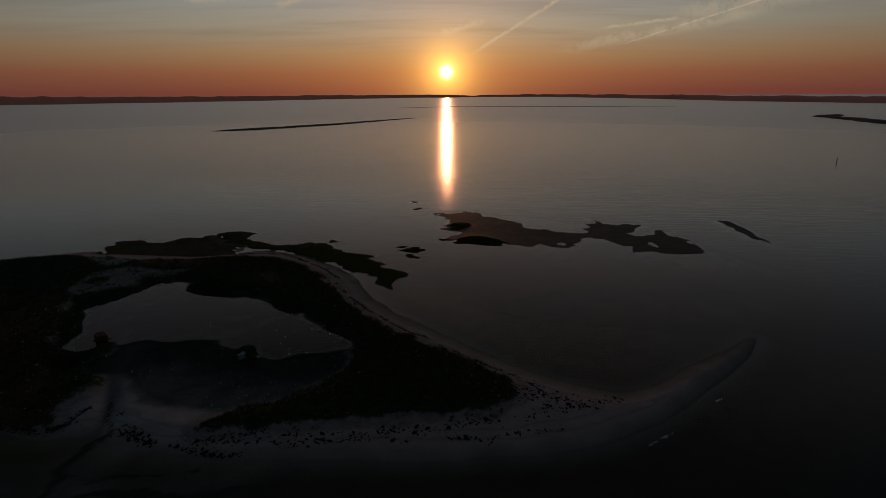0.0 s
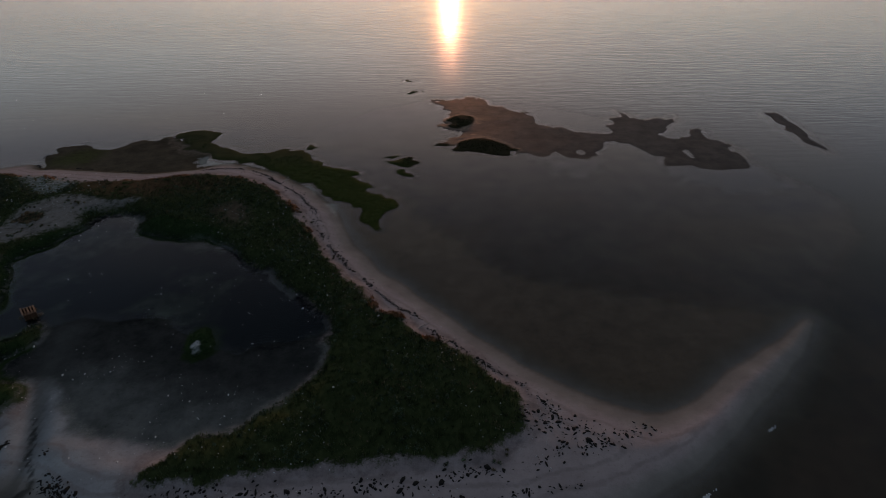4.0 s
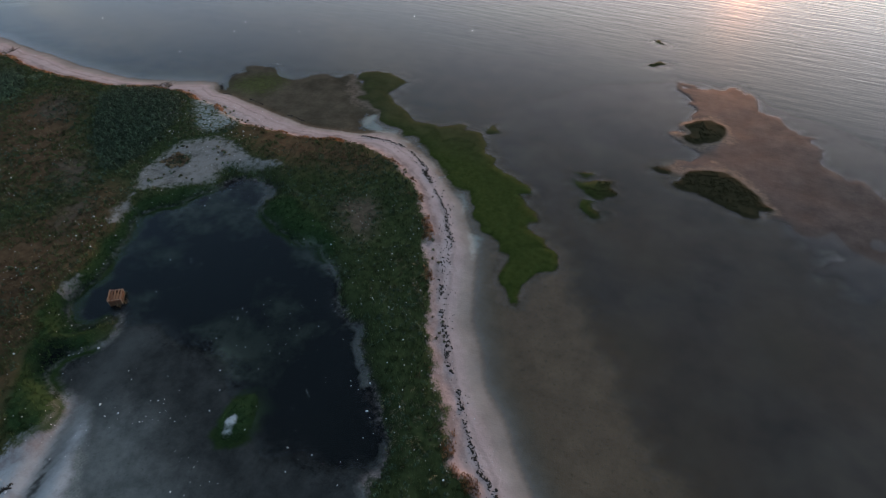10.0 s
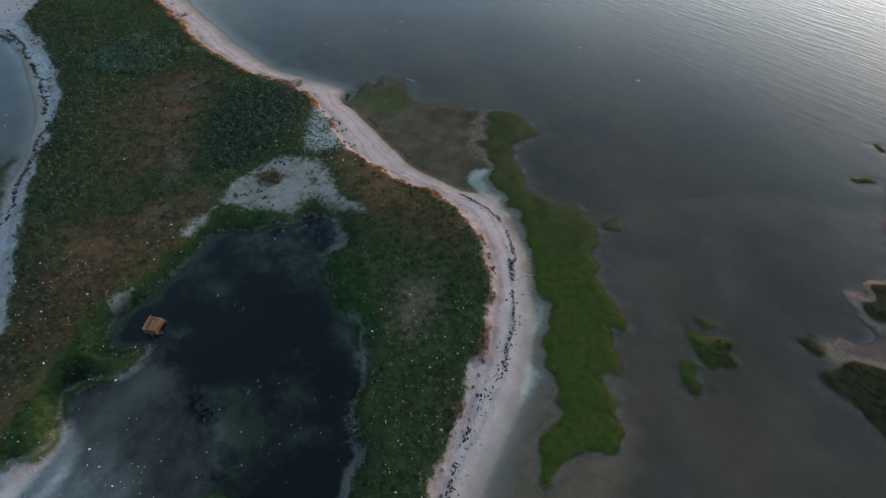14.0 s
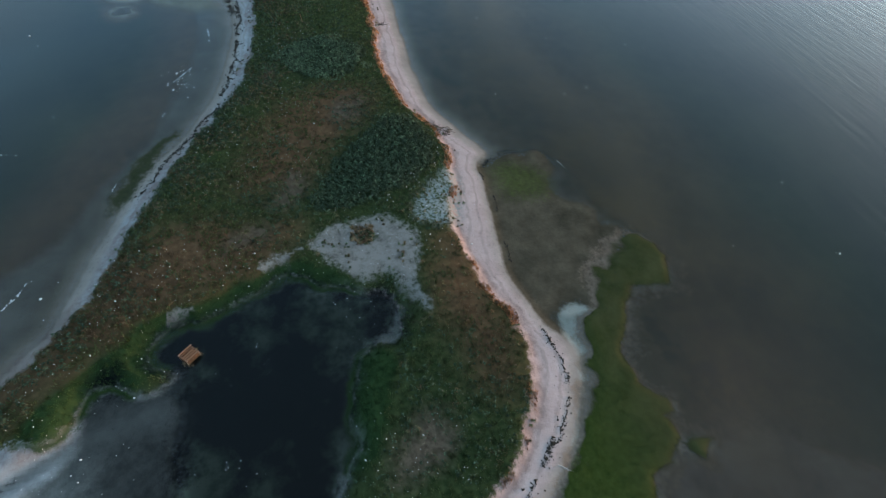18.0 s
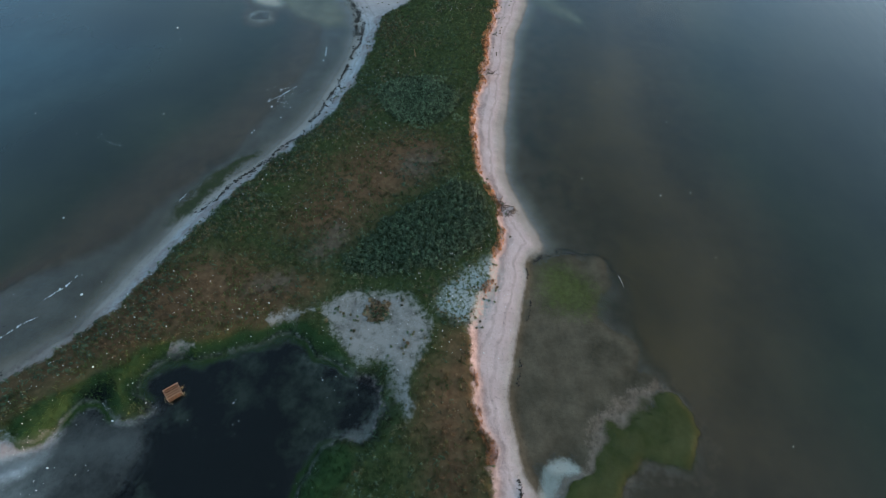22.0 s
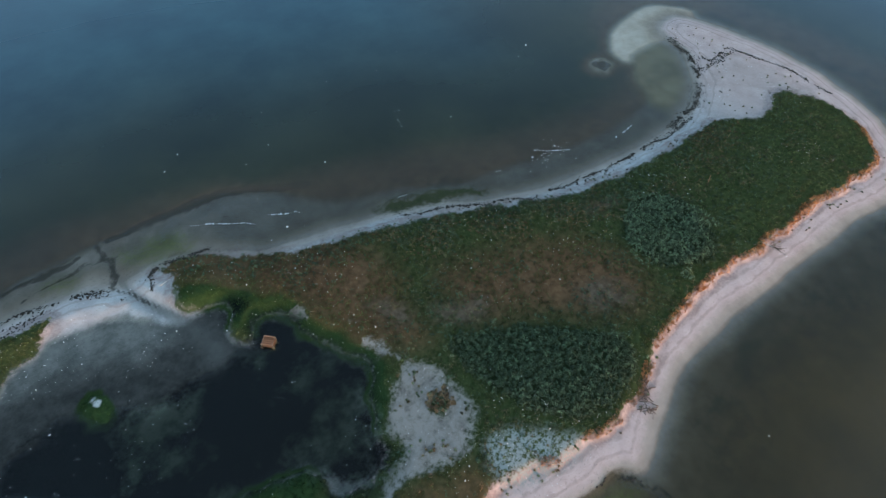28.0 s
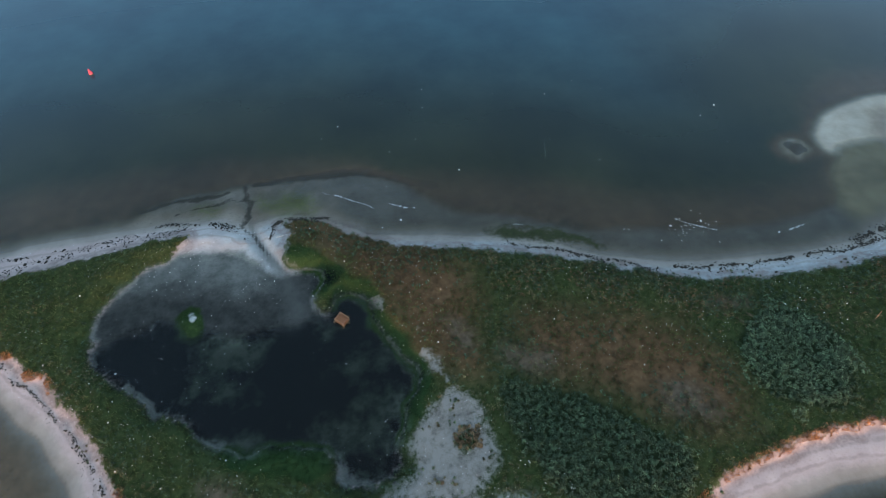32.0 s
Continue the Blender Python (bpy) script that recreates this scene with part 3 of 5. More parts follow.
def ground_material():
    m, put = material("shore_ground")
    pos = put("ShaderNodeNewGeometry").outputs["Position"]

    def nz(scale, detail=4.0, rough=0.6):
        return put("ShaderNodeTexNoise", Vector=pos, Scale=scale, Detail=detail, Roughness=rough).outputs[0]

    big, mid, fine, tiny = nz(0.05), nz(0.25), nz(1.1, 5.0), nz(5.0, 3.0)
    ragged = math_node(put, "MULTIPLY_ADD", fine, 1.6, math_node(put, "MULTIPLY_ADD", tiny, 0.8, -1.2))

    def zone(key, soft=0.5, amp=1.0, shift=0.0):
        a = put("ShaderNodeAttribute", {"attribute_name": key}).outputs["Fac"]
        v = math_node(put, "ADD", math_node(put, "MULTIPLY_ADD", ragged, amp, a), shift)
        return put("ShaderNodeMapRange", {"interpolation_type": "SMOOTHSTEP"}, i0=v, i1=-soft, i2=soft).outputs[0]

    def tone(a, b, by, lo=0.3, hi=0.7):
        return ramp(put, by, [(lo, a), (hi, b)])

    # sea floor: brown silt with darker weed
    bed = tone((0.075, 0.058, 0.034), (0.14, 0.108, 0.066), mid)
    bed = mix_col(put, put("ShaderNodeMapRange", i0=big, i1=0.52, i2=0.68).outputs[0], bed, (0.045, 0.045, 0.03, 1))
    bed = mix_col(put, put("ShaderNodeMapRange", i0=nz(0.11, 7.0, 0.7), i1=0.54, i2=0.62, i4=0.6).outputs[0], bed, (0.04, 0.042, 0.03, 1))
    bed = mix_col(put, zone("lagoon", 5.0, 4.0), bed, tone((0.085, 0.072, 0.076), (0.28, 0.228, 0.205), nz(0.12, 6.0, 0.62)))
    bed = mix_col(put, zone("shelf", 3.6, 4.0, 1.0), bed, mix_col(put, put("ShaderNodeMapRange", i0=nz(1.9, 6.0, 0.75), i1=0.56, i2=0.64, i4=0.4).outputs[0], tone((0.19, 0.128, 0.08), (0.32, 0.215, 0.135), nz(0.3, 6.0, 0.7)), (0.05, 0.055, 0.028, 1)))
    bed = mix_col(put, zone("flat", 2.0, 1.5), bed, tone((0.105, 0.10, 0.087), (0.18, 0.17, 0.148), nz(0.16, 6.0, 0.65)))
    bed = mix_col(put, zone("shoal", 3.0, 2.0), bed, tone((0.20, 0.17, 0.095), (0.38, 0.33, 0.20), nz(0.12, 5.0, 0.6)))
    bed = mix_col(put, zone("hook", 2.0, 0.8), bed, tone((0.36, 0.33, 0.27), (0.48, 0.44, 0.37), mid))
    bed = mix_col(put, math_node(put, "MULTIPLY", zone("land", 3.0, 1.2, 3.0), 0.55), bed, tone((0.12, 0.092, 0.055), (0.17, 0.135, 0.085), mid))
    bed = mix_col(put, zone("strip", 0.7, 0.8), bed, tone((0.33, 0.33, 0.285), (0.46, 0.46, 0.405), mid))
    # sand: damp and grey by the water, dry and pale above
    damp = tone((0.235, 0.205, 0.175), (0.32, 0.28, 0.24), mid)
    dry = tone((0.37, 0.285, 0.26), (0.48, 0.38, 0.35), mid)
    # sun-side pink against lee grey: the light's hue is put into the sand
    spot = put("ShaderNodeSeparateXYZ", Vector=pos)
    lee = math_node(put, "MULTIPLY", put("ShaderNodeMapRange", i0=spot.outputs[1], i1=120.0, i2=106.0).outputs[0], put("ShaderNodeMapRange", i0=spot.outputs[0], i1=-18.0, i2=-42.0).outputs[0])
    lee = math_node(put, "MULTIPLY", lee, put("ShaderNodeMapRange", i0=spot.outputs[0], i1=-188.0, i2=-168.0).outputs[0])
    dry = mix_col(put, lee, dry, tone((0.28, 0.28, 0.275), (0.40, 0.40, 0.39), mid))
    dry = mix_col(put, math_node(put, "MULTIPLY", put("ShaderNodeMapRange", i0=nz(2.3, 7.0, 0.75), i1=0.54, i2=0.68).outputs[0], 0.45), dry, (0.22, 0.185, 0.165, 1))
    shore = put("ShaderNodeAttribute", {"attribute_name": "land"}).outputs["Fac"]
    lines = math_node(put, "SINE", math_node(put, "MULTIPLY_ADD", shore, 3.1, math_node(put, "MULTIPLY", mid, 7.0)))
    dry = mix_col(put, put("ShaderNodeMapRange", i0=math_node(put, "MULTIPLY", math_node(put, "MULTIPLY", lines, fine), put("ShaderNodeMapRange", i0=shore, i1=9.0, i2=6.0).outputs[0]), i1=0.18, i2=0.55, i4=0.5).outputs[0], dry, (0.24, 0.195, 0.175, 1))
    sand = mix_col(put, zone("land", 1.2, 0.9, -2.2), damp, dry)
    foot = math_node(put, "MULTIPLY", zone("veg", 0.5, 0.9, 2.0), put("ShaderNodeMapRange", i0=nz(0.5, 6.0, 0.7), i1=0.35, i2=0.6, i4=0.75).outputs[0])
    sand = mix_col(put, foot, sand, tone((0.13, 0.095, 0.085), (0.25, 0.19, 0.17), fine))
    col = mix_col(put, zone("land", 2.6, 0.7, 1.4), bed, sand)
    mud = tone((0.048, 0.038, 0.035), (0.115, 0.09, 0.08), nz(0.3, 6.0, 0.65))
    col = mix_col(put, zone("mud", 0.5, 0.8), col, mud)
    col = mix_col(put, zone("cove", 2.0, 1.6), col, tone((0.056, 0.047, 0.03), (0.135, 0.108, 0.072), nz(0.22, 7.0, 0.68)))
    col = mix_col(put, zone("strip", 0.7, 0.8), col, tone((0.33, 0.33, 0.285), (0.46, 0.46, 0.405), mid))
    col = mix_col(put, zone("land", 0.4, 0.45, -1.2), col, sand)
    col = mix_col(put, math_node(put, "MULTIPLY", zone("marsh", 0.8, 1.6, 2.0), 0.85), col, tone((0.12, 0.088, 0.062), (0.24, 0.18, 0.135), fine))
    col = mix_col(put, zone("marsh", 0.5, 0.7, 0.4), col, mix_col(put, put("ShaderNodeMapRange", i0=spot.outputs[0], i1=-9.0, i2=-4.0).outputs[0], mix_col(put, put("ShaderNodeMapRange", i0=spot.outputs[1], i1=140.0, i2=150.0, i4=0.7).outputs[0], tone((0.034, 0.046, 0.009), (0.056, 0.07, 0.016), fine), tone((0.034, 0.034, 0.014), (0.07, 0.064, 0.03), mid)), tone((0.024, 0.021, 0.009), (0.045, 0.038, 0.018), fine)))
    # turf and thicket floor
    turf = tone((0.024, 0.034, 0.012), (0.06, 0.072, 0.027), fine)
    turf = mix_col(put, zone("brown", 5.5, 4.5, 1.0), turf, tone((0.058, 0.033, 0.017), (0.14, 0.083, 0.043), nz(0.7, 6.0, 0.7)))
    turf = mix_col(put, zone("bush", 0.8, 1.0), turf, tone((0.012, 0.018, 0.008), (0.034, 0.042, 0.02), fine))
    turf = mix_col(put, zone("lush", 0.8, 0.8), turf, tone((0.018, 0.034, 0.012), (0.037, 0.06, 0.02), fine))
    turf = mix_col(put, zone("bald", 2.5, 3.2), turf, tone((0.05, 0.036, 0.023), (0.15, 0.112, 0.078), nz(0.9, 6.0, 0.7)))
    col = mix_col(put, zone("veg", 0.6, 2.0), col, turf)
    col = mix_col(put, zone("patch", 0.9, 2.4), col, tone((0.11, 0.096, 0.08), (0.235, 0.208, 0.182), nz(0.55, 8.0, 0.72), 0.32, 0.56))
    north = put("ShaderNodeMapRange", i0=put("ShaderNodeSeparateXYZ", Vector=pos).outputs[0], i1=-140.0, i2=-160.0).outputs[0]
    col = mix_col(put, math_node(put, "MULTIPLY", math_node(put, "MULTIPLY", zone("patch", 0.9, 2.4), north), 0.8), col, dry)
    spotty = math_node(put, "MULTIPLY", zone("sparse", 1.5, 1.5), put("ShaderNodeMapRange", i0=nz(1.6, 5.0, 0.7), i1=0.4, i2=0.56).outputs[0])
    col = mix_col(put, spotty, col, (0.23, 0.25, 0.235, 1))
    # pond: grey mud flat, black ooze where water stands
    rim = tone((0.028, 0.030, 0.029), (0.08, 0.081, 0.076), nz(0.3, 7.0, 0.68))
    drier = put("ShaderNodeMapRange", {"interpolation_type": "SMOOTHSTEP"}, i0=math_node(put, "MULTIPLY_ADD", ragged, 2.5, put("ShaderNodeAttribute", {"attribute_name": "dark"}).outputs["Fac"]), i1=-5.0, i2=-15.0).outputs[0]
    rim = mix_col(put, drier, rim, tone((0.074, 0.08, 0.074), (0.165, 0.168, 0.155), nz(0.3, 7.0, 0.68)))
    col = mix_col(put, zone("pond", 1.2, 0.9), col, rim)
    col = mix_col(put, math_node(put, "MULTIPLY", zone("inlet", 2.0, 1.2, -0.2), 0.5), col, tone((0.11, 0.115, 0.11), (0.17, 0.175, 0.165), mid))
    mats = math_node(put, "MULTIPLY_ADD", math_node(put, "MINIMUM", put("ShaderNodeAttribute", {"attribute_name": "mats"}).outputs["Fac"], 4.0), 0.03, math_node(put, "MULTIPLY_ADD", nz(0.85, 8.0, 0.75), 0.35, nz(0.16, 6.0, 0.62)))
    ooze = ramp(put, mats, [(0.66, (0.004, 0.0045, 0.006)), (0.77, (0.055, 0.065, 0.05)), (0.90, (0.15, 0.17, 0.13))])
    col = mix_col(put, zone("dark", 2.2, 3.6, 0.5), col, ooze)
    # a pale crust and drifted scum along the waterline of the pond
    brim = put("ShaderNodeAttribute", {"attribute_name": "pond"}).outputs["Fac"]
    brim = math_node(put, "SUBTRACT", math_node(put, "ABSOLUTE", math_node(put, "SUBTRACT", math_node(put, "MULTIPLY_ADD", ragged, 0.9, brim), 0.5)), 0.55)
    brim = math_node(put, "MULTIPLY", put("ShaderNodeMapRange", i0=brim, i1=0.35, i2=-0.25).outputs[0], put("ShaderNodeMapRange", i0=nz(0.14, 5.0, 0.7), i1=0.47, i2=0.56).outputs[0])
    col = mix_col(put, math_node(put, "MULTIPLY", brim, 0.6), col, tone((0.10, 0.105, 0.09), (0.27, 0.265, 0.235), tiny))
    col = mix_col(put, math_node(put, "MULTIPLY", zone("lush", 0.4, 0.5, 0.6), math_node(put, "SUBTRACT", 1.0, zone("veg", 0.5, 0.5))), col, tone((0.018, 0.034, 0.012), (0.038, 0.06, 0.021), fine))
    specks = math_node(put, "MULTIPLY", put("ShaderNodeMapRange", i0=nz(1.7, 8.0, 0.78), i1=0.56, i2=0.66).outputs[0], math_node(put, "MAXIMUM", math_node(put, "MAXIMUM", zone("pond", 1.0), zone("flat", 1.0)), zone("cove", 1.0)))
    col = mix_col(put, math_node(put, "MULTIPLY", specks, 0.4), col, (0.035, 0.037, 0.033, 1))
    land = put("ShaderNodeAttribute", {"attribute_name": "land"}).outputs["Fac"]
    col = mix_col(put, math_node(put, "MULTIPLY", zone("algae", 3.0, 4.0), 0.6), col, tone((0.05, 0.072, 0.012), (0.10, 0.125, 0.028), fine))
    col = mix_col(put, math_node(put, "MULTIPLY", zone("fringe", 1.2, 2.4), 0.9), col, tone((0.02, 0.03, 0.011), (0.045, 0.056, 0.02), fine))
    col = mix_col(put, zone("crown", 0.3, 0.5), col, (0.5, 0.48, 0.45, 1))
    col = mix_col(put, math_node(put, "MULTIPLY", zone("edge", 0.3, 0.5), 0.75), col, (0.03, 0.03, 0.025, 1))
    # soaked ground is darker than dry, the loose silt on the sea floor paler again
    soak = put("ShaderNodeMapRange", i0=put("ShaderNodeAttribute", {"attribute_name": "depth"}).outputs["Fac"], i1=-0.25, i2=0.05).outputs[0]
    wet = ramp(put, soak, [(0.1, (1, 1, 1)), (0.6, (0.84, 0.84, 0.84)), (0.81, (0.60, 0.60, 0.59)), (1.0, (0.6, 0.6, 0.59))])
    col = mix_col(put, 1.0, col, wet, "MULTIPLY")
    rough = put("ShaderNodeMapRange", i0=land, i1=0.0, i2=3.0, i3=0.9, i4=1.0).outputs[0]
    relief = math_node(put, "MULTIPLY_ADD", fine, 0.6, math_node(put, "MULTIPLY", tiny, 0.25))
    wetness = math_node(put, "MULTIPLY", zone("mud", 0.8, 0.8), math_node(put, "SUBTRACT", 1.0, zone("marsh", 0.5, 0.7, 0.4)))
    rough = math_node(put, "MULTIPLY_ADD", wetness, -0.3, rough)
    bsdf = surface(put, col, rough, relief, 0.4, 0.15, 0.04)
    m.node_tree.links.new(math_node(put, "MULTIPLY_ADD", wetness, 0.03, 0.03), bsdf.inputs["Specular IOR Level"])
    return m


def water_material():
    m, put = material("bay_water")
    pos = put("ShaderNodeNewGeometry").outputs["Position"]
    depth = put("ShaderNodeAttribute", {"attribute_name": "depth"}).outputs["Fac"]
    open_sea = put("ShaderNodeMapRange", i0=depth, i1=0.25, i2=1.5).outputs[0]
    wave_a = put("ShaderNodeTexNoise", Vector=put("ShaderNodeMapping", i0=pos, i2=(0, 0, 0.06), i3=(0.10, 0.62, 1)).outputs[0], Scale=1.0, Detail=3.0, Roughness=0.55).outputs[0]
    wave_b = put("ShaderNodeTexNoise", Vector=pos, Scale=1.6, Detail=3.0, Roughness=0.6).outputs[0]
    hgt = math_node(put, "MULTIPLY_ADD", wave_a, 1.0, math_node(put, "MULTIPLY", wave_b, 0.12))
    calm = put("ShaderNodeMapRange", i0=put("ShaderNodeAttribute", {"attribute_name": "pond"}).outputs["Fac"], i1=-3.0, i2=0.0, i3=1.0, i4=0.0).outputs[0]
    breeze = put("ShaderNodeMapRange", i0=put("ShaderNodeSeparateXYZ", Vector=pos).outputs[1], i1=95.0, i2=190.0, i3=0.12, i4=1.0).outputs[0]
    hgt = math_node(put, "MULTIPLY", math_node(put, "MULTIPLY", hgt, math_node(put, "MULTIPLY", calm, breeze)), math_node(put, "MULTIPLY_ADD", open_sea, 0.9, 0.1))
    bump = put("ShaderNodeBump", Height=hgt, Strength=0.5, Distance=0.17)
    murk = math_node(put, "SUBTRACT", 1.0, math_node(put, "EXPONENT", math_node(put, "MULTIPLY", math_node(put, "MAXIMUM", depth, 0.0), -1.3)))
    cloudy = put("ShaderNodeTexNoise", Vector=pos, Scale=0.035, Detail=5.0, Roughness=0.6).outputs[0]
    tint = ramp(put, cloudy, [(0.35, (0.72, 0.74, 0.78)), (0.65, (1.3, 1.25, 1.15))])
    body = put("ShaderNodeBsdfDiffuse", Color=mix_col(put, 1.0, tint, ramp(put, put("ShaderNodeMapRange", i0=depth, i1=0.0, i2=2.6).outputs[0], [(0.1, (0.135, 0.092, 0.062)), (0.24, (0.037, 0.042, 0.026)), (0.42, (0.024, 0.034, 0.030)), (0.68, (0.022, 0.056, 0.076)), (1.0, (0.021, 0.062, 0.092))]), "MULTIPLY"))
    peat = put("ShaderNodeMapRange", i0=put("ShaderNodeAttribute", {"attribute_name": "pond"}).outputs["Fac"], i1=-1.0, i2=1.0).outputs[0]
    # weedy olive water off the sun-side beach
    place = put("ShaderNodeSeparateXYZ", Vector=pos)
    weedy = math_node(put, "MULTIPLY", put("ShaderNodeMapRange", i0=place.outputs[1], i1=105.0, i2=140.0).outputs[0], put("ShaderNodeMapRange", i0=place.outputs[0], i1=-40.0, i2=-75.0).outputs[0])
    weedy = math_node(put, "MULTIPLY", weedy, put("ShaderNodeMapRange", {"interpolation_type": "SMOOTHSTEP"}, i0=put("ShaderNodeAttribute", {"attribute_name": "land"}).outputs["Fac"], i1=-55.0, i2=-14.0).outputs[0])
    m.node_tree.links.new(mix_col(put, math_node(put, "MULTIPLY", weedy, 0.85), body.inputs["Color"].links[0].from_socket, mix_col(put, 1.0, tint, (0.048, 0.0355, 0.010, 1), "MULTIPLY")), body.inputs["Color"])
    peaty = (0.004, 0.005, 0.006, 1)
    m.node_tree.links.new(mix_col(put, peat, body.inputs["Color"].links[0].from_socket, peaty), body.inputs["Color"])
    deep_pond = math_node(put, "MULTIPLY", peat, put("ShaderNodeMapRange", {"interpolation_type": "SMOOTHSTEP"}, i0=depth, i1=0.0, i2=0.16).outputs[0])
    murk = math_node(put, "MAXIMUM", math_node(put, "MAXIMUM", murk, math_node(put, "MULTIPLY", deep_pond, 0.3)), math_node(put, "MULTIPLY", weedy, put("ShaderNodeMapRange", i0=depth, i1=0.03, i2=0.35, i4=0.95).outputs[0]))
    sunk = math_node(put, "MAXIMUM", depth, 0.0)
    clear = put("ShaderNodeBsdfTransparent", Color=put("ShaderNodeCombineXYZ", X=math_node(put, "EXPONENT", math_node(put, "MULTIPLY", sunk, -1.8)),
                Y=math_node(put, "EXPONENT", math_node(put, "MULTIPLY", sunk, -1.6)), Z=math_node(put, "EXPONENT", math_node(put, "MULTIPLY", sunk, -2.0))).outputs[0])
    under = put("ShaderNodeMixShader", Fac=murk)
    tree = m.node_tree
    tree.links.new(clear.outputs[0], under.inputs[1])
    tree.links.new(body.outputs[0], under.inputs[2])
    gloss = put("ShaderNodeBsdfGlossy", Color=(0.88, 0.88, 0.88, 1), Roughness=put("ShaderNodeMapRange", i0=depth, i1=0.2, i2=2.2, i3=0.05, i4=0.31).outputs[0], Normal=bump.outputs[0])
    grazing = put("ShaderNodeLayerWeight", Blend=0.5, Normal=bump.outputs[0]).outputs["Facing"]
    fres = math_node(put, "MULTIPLY_ADD", math_node(put, "POWER", grazing, 5.0), 0.98, 0.02)
    top = put("ShaderNodeMixShader", Fac=fres)
    tree.links.new(under.outputs[0], top.inputs[1])
    tree.links.new(gloss.outputs[0], top.inputs[2])
    put("ShaderNodeOutputMaterial", Surface=top.outputs[0])
    return m


def leaf_material(name, a, b, c, rough=0.75, clump=1.0, fade=0.5):
    """Foliage: hue varies leaf by leaf, plant by plant and over the ground."""
    m, put = material(name)
    g = put("ShaderNodeNewGeometry")
    one = g.outputs["Random Per Island"]
    wide = put("ShaderNodeTexNoise", Vector=g.outputs["Position"], Scale=0.18, Detail=4.0).outputs[0]
    plant = put("ShaderNodeTexNoise", Vector=g.outputs["Position"], Scale=0.9, Detail=3.0, Roughness=0.6).outputs[0]
    col = ramp(put, one, [(0.0, a), (0.75, b), (1.0, c)])
    col = mix_col(put, put("ShaderNodeMapRange", i0=wide, i1=0.4, i2=0.7, i4=fade).outputs[0], col, (*c, 1))
    shade = ramp(put, plant, [(0.36, (1 - 0.65 * clump,) * 3), (0.5, (1.0, 1.0, 1.0)), (0.65, (1 + 0.95 * clump,) * 3)])
    col = mix_col(put, 1.0, col, shade, "MULTIPLY")
    surface(put, col, rough, None, spec=0.2)
    return m


def plain_material(name, a, b, scale=8.0, rough=0.85, stretch=(1, 1, 1), bump=0.3, metal=0.0):
    m, put = material(name)
    co = put("ShaderNodeMapping", i0=put("ShaderNodeTexCoord").outputs["Object"], i3=stretch)
    n = put("ShaderNodeTexNoise", Vector=co.outputs[0], Scale=scale, Detail=6.0, Roughness=0.65).outputs[0]
    rnd = put("ShaderNodeObjectInfo").outputs["Random"]
    col = ramp(put, math_node(put, "MULTIPLY_ADD", rnd, 0.25, math_node(put, "ADD", n, -0.12)), [(0.3, a), (0.7, b)])
    surface(put, col, rough, n, bump, 0.02, 0.3, metal)
    return m


GROUND = ground_material()
WATER = water_material()

# ---------------------------------------------------------------- ground and water
ground = sheet("ground", spread(-236, 110, 0.7, 4700), spread(30, 218, 0.7, 4700))
ground.data.materials.append(GROUND)
tagged(ground, "sandy tidal island, mud flats and shallow bay floor", "ground", kind="structure")
water = sheet("water", spread(-236, 110, 2.0, 4700), spread(30, 218, 2.0, 4700), 0.0)
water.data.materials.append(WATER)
tagged(water, "calm shallow bay water reflecting the sunset sky", "water", kind="structure")

# ---------------------------------------------------------------- far land
def part(name, bm, mat, parent=None, label="", at=None):
    me = bpy.data.meshes.new(name)
    bm.to_mesh(me)
    bm.free()
    me.materials.append(mat)
    ob = new(name, me)
    if parent:
        ob.parent = parent
    if at is not None:
        ob.matrix_basis = at
    if label:
        tagged(ob, label)
    return ob


def ridge(name, line, widths, heights, mat, seed, steps=120, rough=0.45):
    """A long low bank along a line of the plan, with an uneven crest and shelving sides."""
    line = np.array(line, float)
    run = np.concatenate([[0], np.cumsum(np.linalg.norm(np.diff(line, axis=0), axis=1))])
    s = np.linspace(0, run[-1], steps)
    x, y = np.interp(s, run, line[:, 0]), np.interp(s, run, line[:, 1])
    w, h = np.interp(s, run, widths), np.interp(s, run, heights)
    dx, dy = np.gradient(x), np.gradient(y)
    ln = np.hypot(dx, dy)
    nx, ny = -dy / ln, dx / ln
    rng = np.random.RandomState(seed)
    k = np.arange(steps)
    wave = 0.5 * np.interp(k / 7.0, np.arange(40), rng.rand(40)) + 0.3 * np.interp(k / 2.5, np.arange(90), rng.rand(90)) + 0.2 * rng.rand(steps)
    ends = np.clip(np.minimum(k, steps - 1 - k) / 6.0, 0, 1) ** 0.5
    bm = bmesh.new()
    rows = []
    for u, lift in ((-1, -0.3), (-0.62, 0.45), (-0.25, 0.85), (0.1, 1.0), (0.55, 0.8), (1, -0.3)):
        side = 1 + 0.5 * (np.interp(k / 5.0, np.arange(60), rng.rand(60)) - 0.5) * 2 * 0.6
        top = h * ends * (1 - rough + rough * 2 * wave * (0.7 + 0.6 * rng.rand(steps))) * lift if lift > 0 else np.full(steps, -0.6)
        rows.append([bm.verts.new((x[i] + nx[i] * u * w[i] * side[i] * max(ends[i], 0.12), y[i] + ny[i] * u * w[i] * side[i] * max(ends[i], 0.12), top[i])) for i in range(steps)])
    for a, b in zip(rows, rows[1:]):
        for i in range(steps - 1):
            bm.faces.new((a[i], a[i + 1], b[i + 1], b[i]))
    for f in bm.faces:
        f.smooth = True
    bmesh.ops.recalc_face_normals(bm, faces=bm.faces)
    return part(name, bm, mat)


